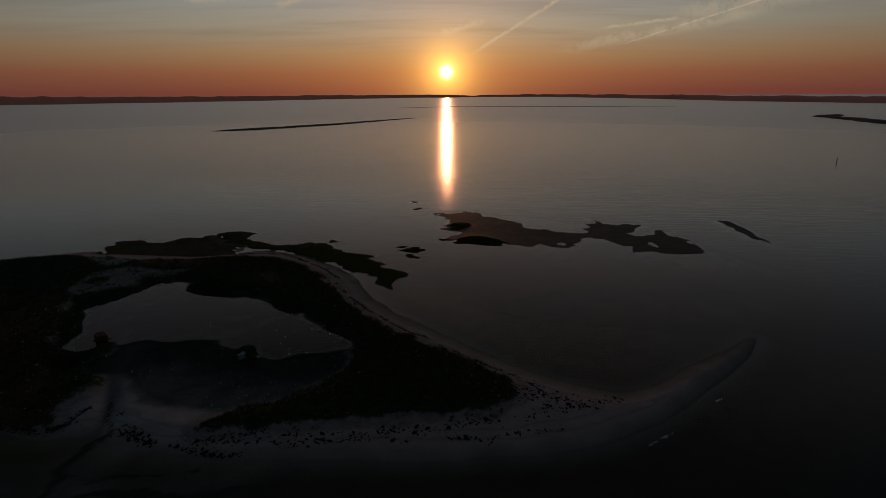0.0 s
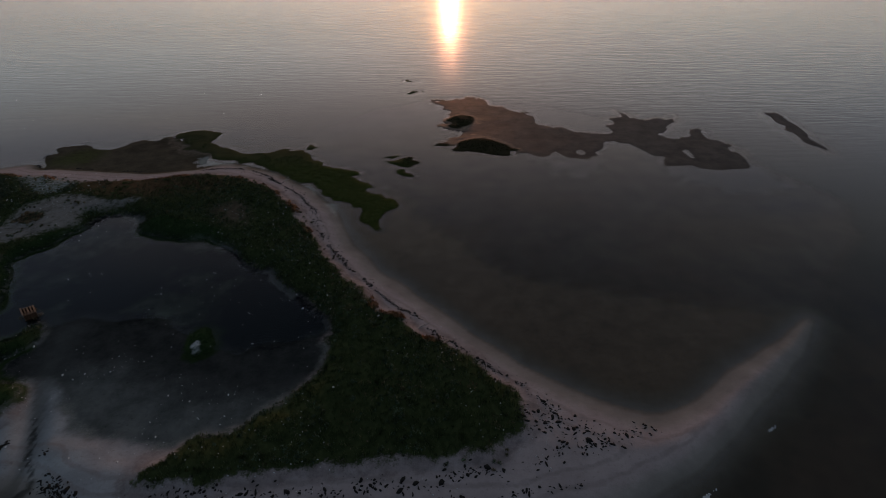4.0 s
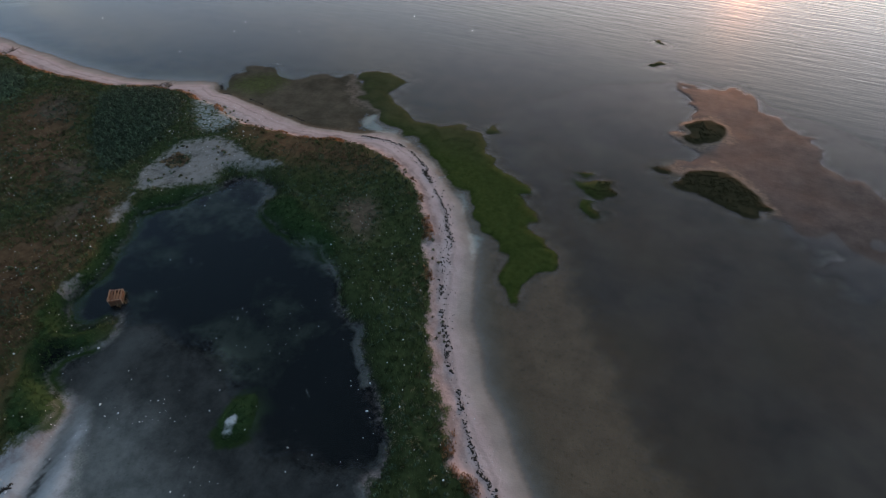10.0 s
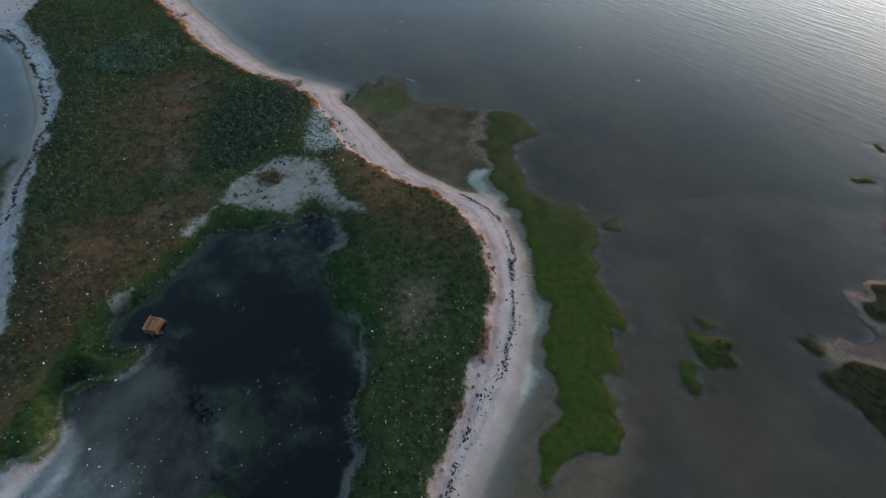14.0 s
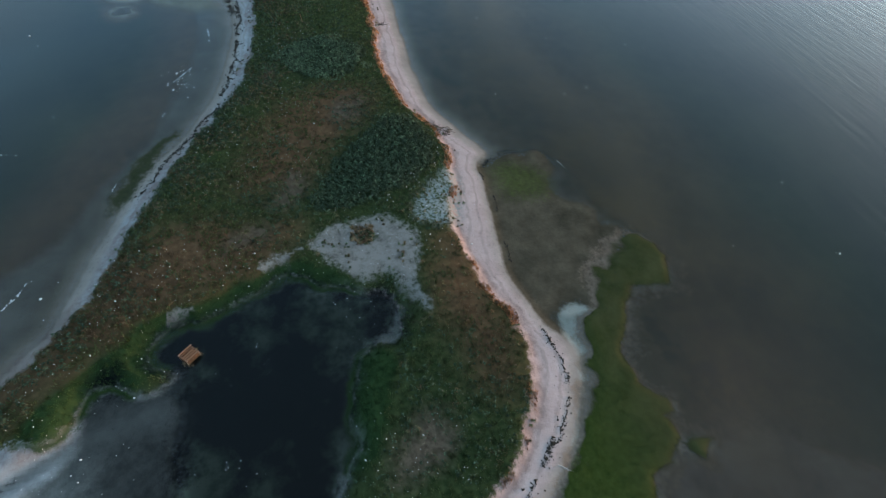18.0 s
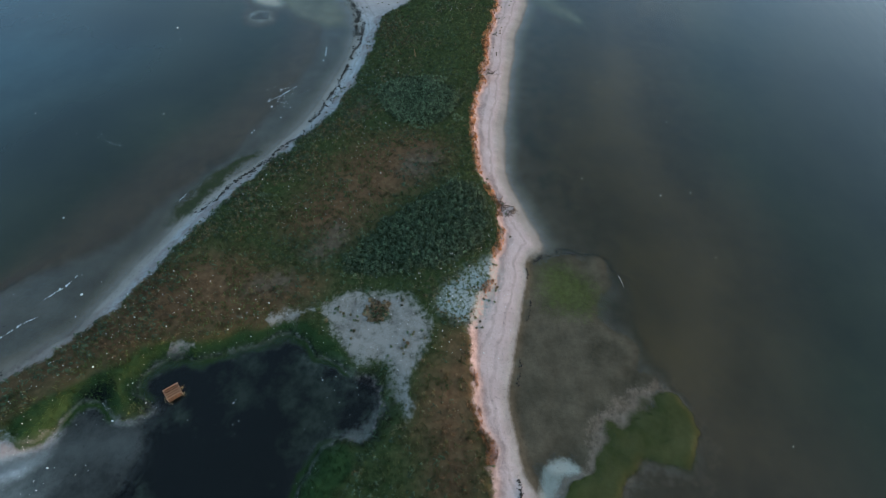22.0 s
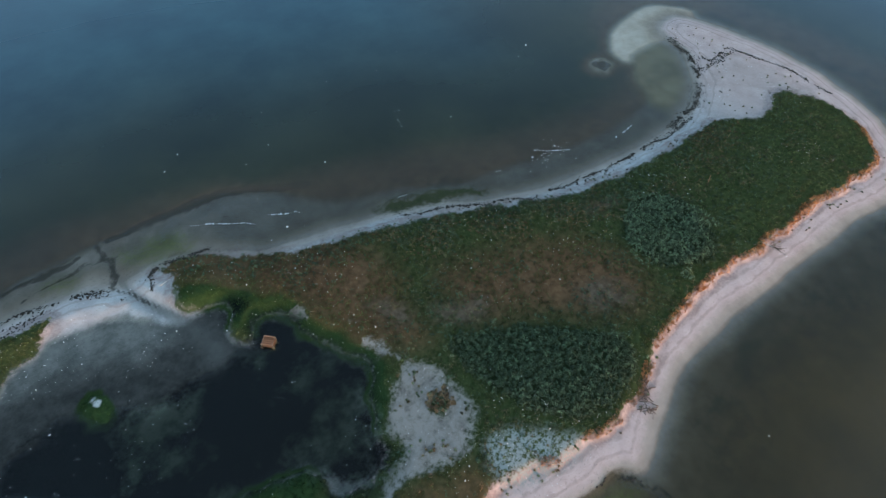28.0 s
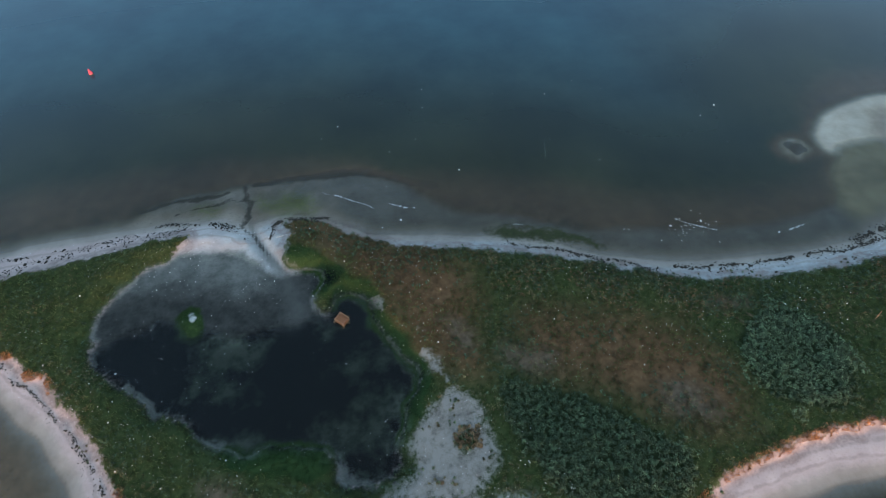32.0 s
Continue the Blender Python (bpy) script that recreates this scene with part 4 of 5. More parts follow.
WOODS = plain_material("far_woods_hazed", (0.02, 0.024, 0.016), (0.05, 0.05, 0.035), 0.03)
GLOW = WOODS.node_tree.nodes["Principled BSDF"]  # airlight over shores kilometres off, put in as emission of the woods
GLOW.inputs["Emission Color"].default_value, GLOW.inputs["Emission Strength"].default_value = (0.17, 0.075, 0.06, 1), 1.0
BANK = plain_material("wet_bank", (0.035, 0.03, 0.02), (0.075, 0.06, 0.045), 0.2)
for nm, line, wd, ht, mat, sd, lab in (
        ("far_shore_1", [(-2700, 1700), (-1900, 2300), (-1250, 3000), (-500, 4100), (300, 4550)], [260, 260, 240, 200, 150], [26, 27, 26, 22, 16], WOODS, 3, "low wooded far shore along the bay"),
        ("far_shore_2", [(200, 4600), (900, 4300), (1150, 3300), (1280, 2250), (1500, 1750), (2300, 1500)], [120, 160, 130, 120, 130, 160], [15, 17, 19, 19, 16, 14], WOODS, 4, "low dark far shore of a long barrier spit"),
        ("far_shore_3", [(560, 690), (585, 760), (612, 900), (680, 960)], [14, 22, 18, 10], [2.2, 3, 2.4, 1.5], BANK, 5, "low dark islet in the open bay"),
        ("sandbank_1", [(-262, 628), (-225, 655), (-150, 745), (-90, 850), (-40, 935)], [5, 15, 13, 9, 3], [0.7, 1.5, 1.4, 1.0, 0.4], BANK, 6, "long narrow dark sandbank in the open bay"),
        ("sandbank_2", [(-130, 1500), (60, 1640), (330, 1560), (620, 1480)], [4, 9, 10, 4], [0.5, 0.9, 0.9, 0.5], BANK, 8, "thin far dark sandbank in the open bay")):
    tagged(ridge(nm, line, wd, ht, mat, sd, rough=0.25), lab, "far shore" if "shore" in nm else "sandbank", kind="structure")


# ---------------------------------------------------------------- growth
RNG = np.random.RandomState(21)


FIELD_X, FIELD_Y = np.arange(-236, 111, 0.9), np.arange(30, 219, 0.9)
FIELD_PTS = np.stack([a.ravel() for a in np.meshgrid(FIELD_X, FIELD_Y)], 1)
FIELD_H, FIELD_Z = survey(FIELD_PTS)


def lookup(pts):
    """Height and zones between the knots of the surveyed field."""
    fx, fy = (pts[:, 0] - FIELD_X[0]) / 0.9, (pts[:, 1] - FIELD_Y[0]) / 0.9
    i, j = np.clip(fx.astype(int), 0, len(FIELD_X) - 2), np.clip(fy.astype(int), 0, len(FIELD_Y) - 2)
    u, v = np.clip(fx - i, 0, 1), np.clip(fy - j, 0, 1)
    k, w = j * len(FIELD_X) + i, len(FIELD_X)

    def pick(a):
        return (a[k] * (1 - u) + a[k + 1] * u) * (1 - v) + (a[k + w] * (1 - u) + a[k + w + 1] * u) * v
    return pick(FIELD_H), {key: pick(val) for key, val in FIELD_Z.items()}


def scatter(lo, hi, per_m2, keep):
    n = int((hi[0] - lo[0]) * (hi[1] - lo[1]) * per_m2)
    pts = np.stack([RNG.uniform(lo[0], hi[0], n), RNG.uniform(lo[1], hi[1], n)], 1)
    h, z = lookup(pts)
    ok = keep(pts, h, z)
    return pts[ok], h[ok]


def tri_mesh(name, co, size, mats, label, category):
    """One mesh from a run of triangles (size 3) or quads (size 4)."""
    me = bpy.data.meshes.new(name)
    me.vertices.add(len(co))
    me.vertices.foreach_set("co", co.astype(np.float32).ravel())
    me.loops.add(len(co))
    me.loops.foreach_set("vertex_index", np.arange(len(co), dtype=np.int32))
    me.polygons.add(len(co) // size)
    me.polygons.foreach_set("loop_start", np.arange(0, len(co), size, dtype=np.int32))
    me.update()
    me.materials.append(mats)
    return tagged(new(name, me), label, category, kind="stuff")


def blades(name, pts, h, count, tall, wide, spread_r, mat, label, category="grass", lean=0.5):
    """Tufts of grass: bent blades, each a tapering strip of three triangles' area in one long triangle."""
    n = len(pts)
    size = RNG.uniform(0.6, 1.25, n).repeat(count)
    a = RNG.uniform(0, 2 * np.pi, n * count)
    r = spread_r * np.sqrt(RNG.rand(n * count)) * size
    bx, by = pts[:, 0].repeat(count) + r * np.cos(a), pts[:, 1].repeat(count) + r * np.sin(a)
    bz = h.repeat(count) - 0.04
    t = tall * size * RNG.uniform(0.55, 1.1, n * count)
    la = a + RNG.uniform(-0.8, 0.8, n * count)
    le = t * lean * RNG.rand(n * count)
    w = wide * RNG.uniform(0.6, 1.3, n * count)
    sa = RNG.uniform(0, 2 * np.pi, n * count)
    sx, sy = np.cos(sa) * w / 2, np.sin(sa) * w / 2
    co = np.stack([np.stack([bx - sx, by - sy, bz], 1), np.stack([bx + sx, by + sy, bz], 1),
                   np.stack([bx + np.cos(la) * le, by + np.sin(la) * le, bz + t], 1)], 1).reshape(-1, 3)
    return tri_mesh(name, co, 3, mat, label, category)


def leaf_cloud(centre, radius, tall, leaves, leaf, rng):
    """Quads for the leaves of low bushes: a dome of tilted leaves over each centre."""
    n = len(centre)
    k = n * leaves
    size = rng.uniform(0.6, 1.3, n).repeat(leaves)
    a, u = rng.uniform(0, 2 * np.pi, k), np.sqrt(rng.rand(k))
    r = radius * size * u
    z = tall * size * np.sqrt(np.maximum(0.05, 1 - u ** 2)) * rng.uniform(0.55, 1.1, k)
    c = centre.repeat(leaves, 0) + np.stack([r * np.cos(a), r * np.sin(a), z], 1)
    out = np.stack([np.cos(a) * u, np.sin(a) * u, np.full(k, 0.75)], 1) + rng.normal(0, 0.45, (k, 3))
    out /= np.linalg.norm(out, axis=1)[:, None]
    s = np.cross(out, rng.normal(0, 1, (k, 3)))
    s /= np.linalg.norm(s, axis=1)[:, None] + 1e-9
    q = np.cross(out, s)
    ls = leaf * rng.uniform(0.6, 1.3, k)[:, None]
    return np.stack([c - s * ls, c - q * ls * 0.45, c + s * ls, c + q * ls * 0.45], 1).reshape(-1, 3)


LEAF_DARK = leaf_material("thicket_leaf", (0.020, 0.034, 0.016), (0.050, 0.076, 0.038), (0.095, 0.125, 0.078), fade=0.15, clump=0.6)
LEAF_GREY = leaf_material("silver_leaf", (0.022, 0.044, 0.018), (0.10, 0.145, 0.074), (0.22, 0.27, 0.17), fade=0.2, clump=0.6)
LEAF_OLIVE = leaf_material("herb_leaf", (0.032, 0.034, 0.013), (0.085, 0.076, 0.034), (0.15, 0.125, 0.065), clump=0.7)
LEAF_RUST = leaf_material("rusty_leaf", (0.05, 0.03, 0.014), (0.11, 0.064, 0.030), (0.165, 0.105, 0.055), clump=0.7)
GRASS = leaf_material("meadow_blade", (0.030, 0.044, 0.013), (0.068, 0.094, 0.030), (0.13, 0.135, 0.06), fade=0.3, clump=0.7)
GRASS_LUSH = leaf_material("lush_blade", (0.013, 0.034, 0.009), (0.032, 0.066, 0.017), (0.054, 0.086, 0.027), clump=0.6)
GRASS_MARSH = leaf_material("marsh_blade", (0.030, 0.046, 0.006), (0.047, 0.066, 0.010), (0.078, 0.085, 0.022), clump=0.15)
GRASS_ISLET = leaf_material("islet_blade", (0.018, 0.018, 0.005), (0.036, 0.034, 0.010), (0.065, 0.055, 0.020), clump=0.5)
GRASS_DRY = leaf_material("dry_blade", (0.06, 0.039, 0.019), (0.14, 0.09, 0.046), (0.24, 0.17, 0.098), clump=0.8)
# reddish grass; the low sun's orange on the scarp is put into its colour
GRASS_SUNLIT_RUST = leaf_material("sunlit_rust_blade", (0.14, 0.062, 0.024), (0.31, 0.15, 0.065), (0.46, 0.27, 0.14))

BOX = ((-206, 57), (13, 138))


def growth(z):
    return (z["veg"] > 0.1) & (z["patch"] < -0.4) & (z["sparse"] < 0.2)


def clear(pts, size, seed, level):
    return grain(pts, size, seed) > level


pts, h = scatter(*BOX, 3.4, lambda p, h, z: growth(z) & (z["bush"] < 0.5) & (z["lush"] < 0.3) & (grain(p, 7, 31) * 0.6 + grain(p, 2.0, 32) * 0.4 > 0.36 + 0.032 * np.clip(z["brown"], -6, 6)) & (z["bald"] < -0.5 + 2 * grain(p, 1.5, 36)))
blades("meadow_grass", pts, h, 9, 0.5, 0.085, 0.3, GRASS, "rough green meadow grass with pale seed heads")
pts, h = scatter(*BOX, 1.7, lambda p, h, z: growth(z) & (z["bush"] < 0.5) & (z["lush"] < 0) & (grain(p, 6, 41) * 0.55 + grain(p, 1.6, 42) * 0.45 > 0.6 - 0.025 * np.clip(z["brown"], -6, 8)) & (z["bald"] < 0.5))
blades("dry_grass", pts, h, 8, 0.42, 0.08, 0.28, GRASS_DRY, "dry brown grass and withered stalks")
pts, h = scatter(*BOX, 9.0, lambda p, h, z: (z["lush"] > 0.05) & (h > 0.0))
blades("lush_grass", pts, h, 6, 0.34, 0.07, 0.2, GRASS_LUSH, "bright green marsh grass round the pond")
on_islet = lambda p: (p[:, 0] > -6) | (p[:, 1] > 172) | ((p[:, 0] > -14) & (p[:, 1] > 141))
pts, h = scatter((-98, 110), (22, 214), 9.0, lambda p, h, z: (z["marsh"] > 0.05) & (h > 0.05) & ~on_islet(p) & (grain(p, 2.5, 34) > 0.62 * step(p[:, 1], 140, 150)))
blades("cordgrass", pts, h, 7, 0.13, 0.07, 0.24, GRASS_MARSH, "dense olive green cordgrass on the tidal marsh")
pts, h = scatter((-98, 110), (22, 214), 9.0, lambda p, h, z: (z["marsh"] > 0.05) & (h > 0.05) & on_islet(p) & (grain(p, 2.2, 33) > 0.25))
blades("islet_grass", pts, h, 7, 0.24, 0.07, 0.24, GRASS_ISLET, "brownish olive cordgrass on small mud islets")
# also stands in for the sunlit sand of the dune scarp
pts, h = scatter(*BOX, 22.0, lambda p, h, z: (z["veg"] > -0.75) & (z["veg"] < 0.25 + 0.9 * grain(p, 5, 51)) & (z["land"] < 14) & (p[:, 1] > 76) & (z["pond"] < -6) & (z["patch"] < -0.3)
                 & (((p[:, 0] > -75) & (p[:, 1] > 95)) | (p[:, 1] > 120) | (p[:, 0] > -14)) & (grain(p, 4, 52) > np.where(p[:, 0] < -92, 0.18, 0.62)))
blades("rust_grass", pts, h, 7, 0.42, 0.08, 0.22, GRASS_SUNLIT_RUST, "reddish glasswort and dry grass along the dune edge")


def bushes(name, keep, per_m2, radius, tall, leaves, leaf, mat, label, box=BOX):
    pts, h = scatter(*box, per_m2, keep)
    co = leaf_cloud(np.column_stack([pts, h - 0.03]), radius, tall, leaves, leaf, RNG)
    return tri_mesh(name, co, 4, mat, label, "shrubs")


def plots(lo, hi, gap, keep):
    """Plants set at an uneven spacing, with dark gaps left between them."""
    g = np.stack([a.ravel() for a in np.meshgrid(np.arange(lo[0], hi[0], gap), np.arange(lo[1], hi[1], gap))], 1)
    p = g + RNG.uniform(-0.4, 0.4, g.shape) * gap
    h, z = lookup(p)
    ok = keep(p, h, z)
    return p[ok], h[ok]


def shrubs(name, keep, gap, radius, tall, leaves, leaf, mat, label):
    p, h = plots(*BOX, gap, keep)
    return tri_mesh(name, leaf_cloud(np.column_stack([p, h - 0.03]), radius, tall, leaves, leaf, RNG), 4, mat, label, "shrubs")


shrubs("dark_thicket", lambda p, h, z: growth(z) & (z["bush"] > -0.6 + 1.2 * grain(p, 2, 60)) & (RNG.rand(len(p)) < np.where(p[:, 0] > -118, 0.93, 0.45)), 0.64, 0.42, 0.9, 46, 0.12, LEAF_DARK,
       "dense dark green shrub thicket with grey leaf tips")
shrubs("grey_thicket", lambda p, h, z: growth(z) & (z["bush"] > -4.0 + 8.0 * grain(p, 4, 60)) & (RNG.rand(len(p)) < np.where(p[:, 0] > -118, 0.12, 0.85)), 0.62, 0.38, 0.8, 34, 0.11, LEAF_GREY,
       "silvery grey green shrubs growing in clumps")
lee = lambda p, z: np.clip(1.2 - (z["land"] - 5) / 9, 0, 1) * (p[:, 1] < 112) * (p[:, 0] < -30)
shrubs("shore_shrubs", lambda p, h, z: growth(z) & (z["bush"] < 0) & (z["lush"] < -0.5) & (RNG.rand(len(p)) < np.maximum(0.75 * step(z["brush"], -3, 2), 0.55 * lee(p, z)) * step(grain(p, 4.5, 68), 0.25, 0.6)), 0.9, 0.5, 0.85, 38, 0.13, LEAF_DARK,
       "tall green and olive shrubs along the shore edge")
shrubs("rusty_shrubs", lambda p, h, z: growth(z) & (z["bush"] < 0) & (z["lush"] < -0.5) & (RNG.rand(len(p)) < (0.02 + 0.16 * step(z["brown"], -3, 3) + 0.8 * lee(p, z)) * (p[:, 0] < -40) * step(grain(p, 5.5, 69), 0.46, 0.6) * 1.7), 0.9, 0.36, 0.6, 24, 0.11, LEAF_RUST,
       "rust brown withering shrubs and dock stalks")
bushes("herb_clumps", lambda p, h, z: growth(z) & (z["bush"] < 0) & (z["lush"] < -0.5) & (grain(p, 5, 63) * 0.8 + grain(p, 1.5, 64) * 0.2 > 0.58 - 0.02 * np.clip(z["brush"], -3, 5)), 0.9, 0.36, 0.5, 16, 0.12, LEAF_OLIVE, "olive and yellowish seaside herbs in clumps")
bushes("dune_shrubs", lambda p, h, z: growth(z) & (z["bush"] < 0) & (z["lush"] < -0.5) & (grain(p, 8, 65) * 0.5 + grain(p, 1.3, 66) * 0.5 > 0.52 + 0.01 * np.clip(z["brown"], -4, 6)), 1.0, 0.34, 0.55, 18, 0.12, LEAF_DARK, "low dark green dune shrubs")

PALE_HEAD = leaf_material("seed_head", (0.10, 0.075, 0.042), (0.17, 0.13, 0.08), (0.26, 0.215, 0.15), clump=0.4)
bushes("seed_heads", lambda p, h, z: growth(z) & (z["lush"] < -1) & (grain(p, 6, 121) * 0.6 + grain(p, 1.2, 122) * 0.4 > 0.5 + 0.1 * (z["bush"] > 0) - 0.012 * np.clip(z["brown"], -4, 8)), 0.5, 0.2, 0.7, 5, 0.07, PALE_HEAD, "pale tan seed heads above the grass")


# ---------------------------------------------------------------- wrack on the beaches
WEED = plain_material("dry_weed", (0.012, 0.010, 0.008), (0.04, 0.032, 0.024), 12.0, 0.9)
# white of the lumps that stand for gulls
GULL_WHITE = plain_material("gull_white", (0.55, 0.53, 0.5), (0.75, 0.73, 0.7), 20.0, 0.6)


def along(line, per_m, wander, seed):
    line = np.array(line, float)
    run = np.concatenate([[0], np.cumsum(np.linalg.norm(np.diff(line, axis=0), axis=1))])
    rng = np.random.RandomState(seed)
    n = int(run[-1] * per_m)
    s = rng.rand(n) * run[-1]
    s = s[grain(np.stack([s, s * 0], 1), 2.2, seed) > 0.36]
    p = np.stack([np.interp(s, run, line[:, 0]), np.interp(s, run, line[:, 1])], 1)
    wav = np.stack([grain(p, 5, seed + 1) - 0.5, grain(p, 5, seed + 2) - 0.5], 1) * 1.6
    return p + wav + rng.normal(0, 1, p.shape) * wander


def lumps(name, pts, lo, hi, flat, mat, label, category, kind="stuff", sides=6, level=None, cover=0.0):
    """Small flattened uneven lumps lying on the ground."""
    h, around = lookup(pts)
    h = h + cover * (around["veg"] > 0.3)
    if level is not None:
        h = np.full(len(pts), level)
    ok = h > -0.05
    pts, h = pts[ok], h[ok]
    n = len(pts)
    L = RNG.uniform(lo, hi, n) * np.where(RNG.rand(n) < 0.12, 1.9, 1.0)
    W = L * RNG.uniform(0.3, 0.75, n)
    turn = RNG.uniform(0, np.pi, n)
    ang = np.arange(sides) * 2 * np.pi / sides
    rad = RNG.uniform(0.65, 1.15, (n, sides))
    x, y = np.cos(ang) * rad * L[:, None] / 2, np.sin(ang) * rad * W[:, None] / 2
    X = pts[:, :1] + x * np.cos(turn)[:, None] - y * np.sin(turn)[:, None]
    Y = pts[:, 1:] + x * np.sin(turn)[:, None] + y * np.cos(turn)[:, None]
    low = np.stack([X, Y, np.repeat(h[:, None] - 0.03, sides, 1)], -1)
    top = np.stack([pts[:, 0], pts[:, 1], h + W * flat], -1)[:, None].repeat(sides, 1)
    mid = np.stack([pts[:, :1] + (X - pts[:, :1]) * 0.7, pts[:, 1:] + (Y - pts[:, 1:]) * 0.7, np.repeat((h + W * flat * 0.75)[:, None], sides, 1)], -1)
    nxt = lambda v: np.roll(v, -1, 1)
    ring = np.stack([low, nxt(low), nxt(mid), mid], 2).reshape(-1, 3)
    cap = np.stack([mid, nxt(mid), top, top], 2)[:, :, :3].reshape(-1, 3)
    me = bpy.data.meshes.new(name)
    co = np.concatenate([ring, cap])
    me.vertices.add(len(co))
    me.vertices.foreach_set("co", co.astype(np.float32).ravel())
    me.loops.add(len(co))
    me.loops.foreach_set("vertex_index", np.arange(len(co), dtype=np.int32))
    nq, nt = len(ring) // 4, len(cap) // 3
    me.polygons.add(nq + nt)
    me.polygons.foreach_set("loop_start", np.concatenate([np.arange(nq) * 4, nq * 4 + np.arange(nt) * 3]).astype(np.int32))
    me.update()
    me.materials.append(mat)
    return tagged(new(name, me), label, category, kind=kind)


WRACK_SUN = [(15, 69), (9.5, 75.3), (2.2, 82.5), (-4.7, 88.2), (-7.9, 91.8), (-11.5, 96), (-14.8, 100.3), (-17.9, 105.6), (-21, 111.7), (-24.4, 120.2), (-27.5, 125.5), (-32.6, 130.6),
             (-36.3, 135), (-41.8, 138.6), (-47.8, 140), (-53, 139.3)]
WRACK_LEE = [(-30.6, 58.2), (-22, 58.9), (-10, 59.4), (-4.1, 60), (1.9, 61), (8.2, 62), (14.7, 63.6), (21.7, 66), (25.5, 67.2)]
WRACK_LEE2 = [(-26.8, 57.6), (-15.5, 58), (-4.3, 58), (6.6, 58.4), (16, 61)]
WRACK_EAST = [(-172.2, 95.2), (-162.6, 96), (-153.2, 96.3), (-142.4, 95.6), (-132.1, 94.1), (-121.2, 91.3), (-114.4, 87.6), (-106.7, 82.8), (-96, 78.2)]
WRACK_HOOK = [(-196.6, 69.5), (-194.6, 77.5), (-190, 84.5), (-184, 89.6), (-177.2, 93), (-165.4, 95.4)]
WRACK_TOP = [(-195, 76), (-196, 84), (-204.7, 83), (-208.4, 92), (-209.9, 102.5), (-209, 112)]
lumps("beach_wrack", np.concatenate([along(WRACK_SUN, 15, 0.16, 71), along(WRACK_SUN, 3, 0.7, 92), along([(-20, 108), (-24.4, 120.2), (-28, 126)], 8, 0.5, 72), along([(-34.5, 132.5), (-36.6, 135)], 40, 0.3, 79)]),
      0.10, 0.36, 0.45, WEED, "dark line of dry seaweed wrack on the sand", "seaweed")
lumps("shore_wrack", np.concatenate([along(WRACK_LEE, 8, 0.6, 73), along(WRACK_LEE2, 5, 0.25, 74), along([(10, 69), (16, 67), (20.5, 66.2)], 16, 1.2, 75), along([(-24.4, 56), (-30.9, 56.5), (-36.3, 57.5), (-41.4, 59.7), (-43.2, 64.4), (-43.3, 66.9)], 13, 0.3, 80), along([(-34, 57.6), (-38, 58.8), (-41, 60.4), (-42.3, 63)], 14, 0.35, 85)]),
      0.13, 0.52, 0.4, WEED, "thick scattered seaweed wrack on pale sand", "seaweed")
lumps("cove_wrack", np.concatenate([along(WRACK_EAST, 14, 0.22, 76), along(WRACK_EAST, 7, 0.8, 93), along(WRACK_HOOK, 34, 0.45, 77), along(WRACK_TOP, 16, 0.35, 78), along([(-60, 61.8), (-51.6, 60.5), (-48.9, 62), (-47.6, 65.5)], 22, 0.2, 81), along([(-60, 61.8), (-51.6, 60.5), (-48.9, 62)], 14, 0.3, 84), along(WRACK_HOOK, 14, 0.9, 82), along([(-91.6, 141), (-95.2, 146), (-95.6, 151.6), (-93.1, 156), (-89.4, 159.6), (-87.6, 161.2)], 9, 0.16, 86), along([(-91.2, 140.9), (-82.6, 141.4), (-74.6, 139.9), (-67.4, 139.5)], 4, 0.12, 87), along([(-58.5, 52.6), (-66, 55.8), (-76, 60)], 2.2, 1.6, 88), along([(-190, 84.5), (-197, 86), (-205, 84.5)], 16, 0.5, 83)]),
      0.13, 0.52, 0.4, WEED, "dark seaweed wrack along the curved beach", "seaweed")
FOAM = plain_material("thin_foam", (0.30, 0.31, 0.31), (0.55, 0.56, 0.56), 3.0, 0.5)
lines = [[(-58.5, 52.6), (-63.3, 57.1)], [(-63.9, 57.1), (-71.1, 62.1)], [(-74, 61), (-79.9, 64)], [(-90.5, 69.8), (-92.9, 70.6)], [(-98.3, 73.3), (-100.4, 73.8)],
         [(-118.8, 80.1), (-122.4, 81)], [(-132.8, 80.2), (-137, 83.5), (-140.5, 86.4)], [(-151, 88.9), (-157.9, 88)], [(25.7, 57.2), (30.2, 59.6)], [(38.5, 67), (40.7, 68.7)]]
lumps("foam_streaks", np.concatenate([along(l, 6, 0.07, 100 + k) for k, l in enumerate(lines)]), 0.12, 0.42, 0.05, FOAM, "thin broken streaks of white foam on shallow water", "foam", level=0.01)
# plain white lumps stand in for resting gulls on land, pond and bay
pts, h = scatter(*BOX, 0.3, lambda p, h, z: (z["land"] > 2) & (h > 0.02) & (grain(p, 12, 91) > 0.35 + 0.2 * (z["bush"] > 0) + 0.25 * (p[:, 0] < -118)))
lumps("scattered_shells", pts, 0.10, 0.2, 0.6, GULL_WHITE, "small white flecks strewn over grass and sand", "flecks", cover=0.42)
pts, h = scatter((-70, 62), (-14, 116), 0.16, lambda p, h, z: (z["pond"] > 0.5) & (grain(p, 9, 111) > np.where(z["dark"] > 1, 0.58, 0.3)))
lumps("pond_flecks", pts, 0.10, 0.24, 0.5, GULL_WHITE, "small white flecks strewn on the pond's mud and water", "flecks", level=0.03)
flock = np.random.RandomState(17)
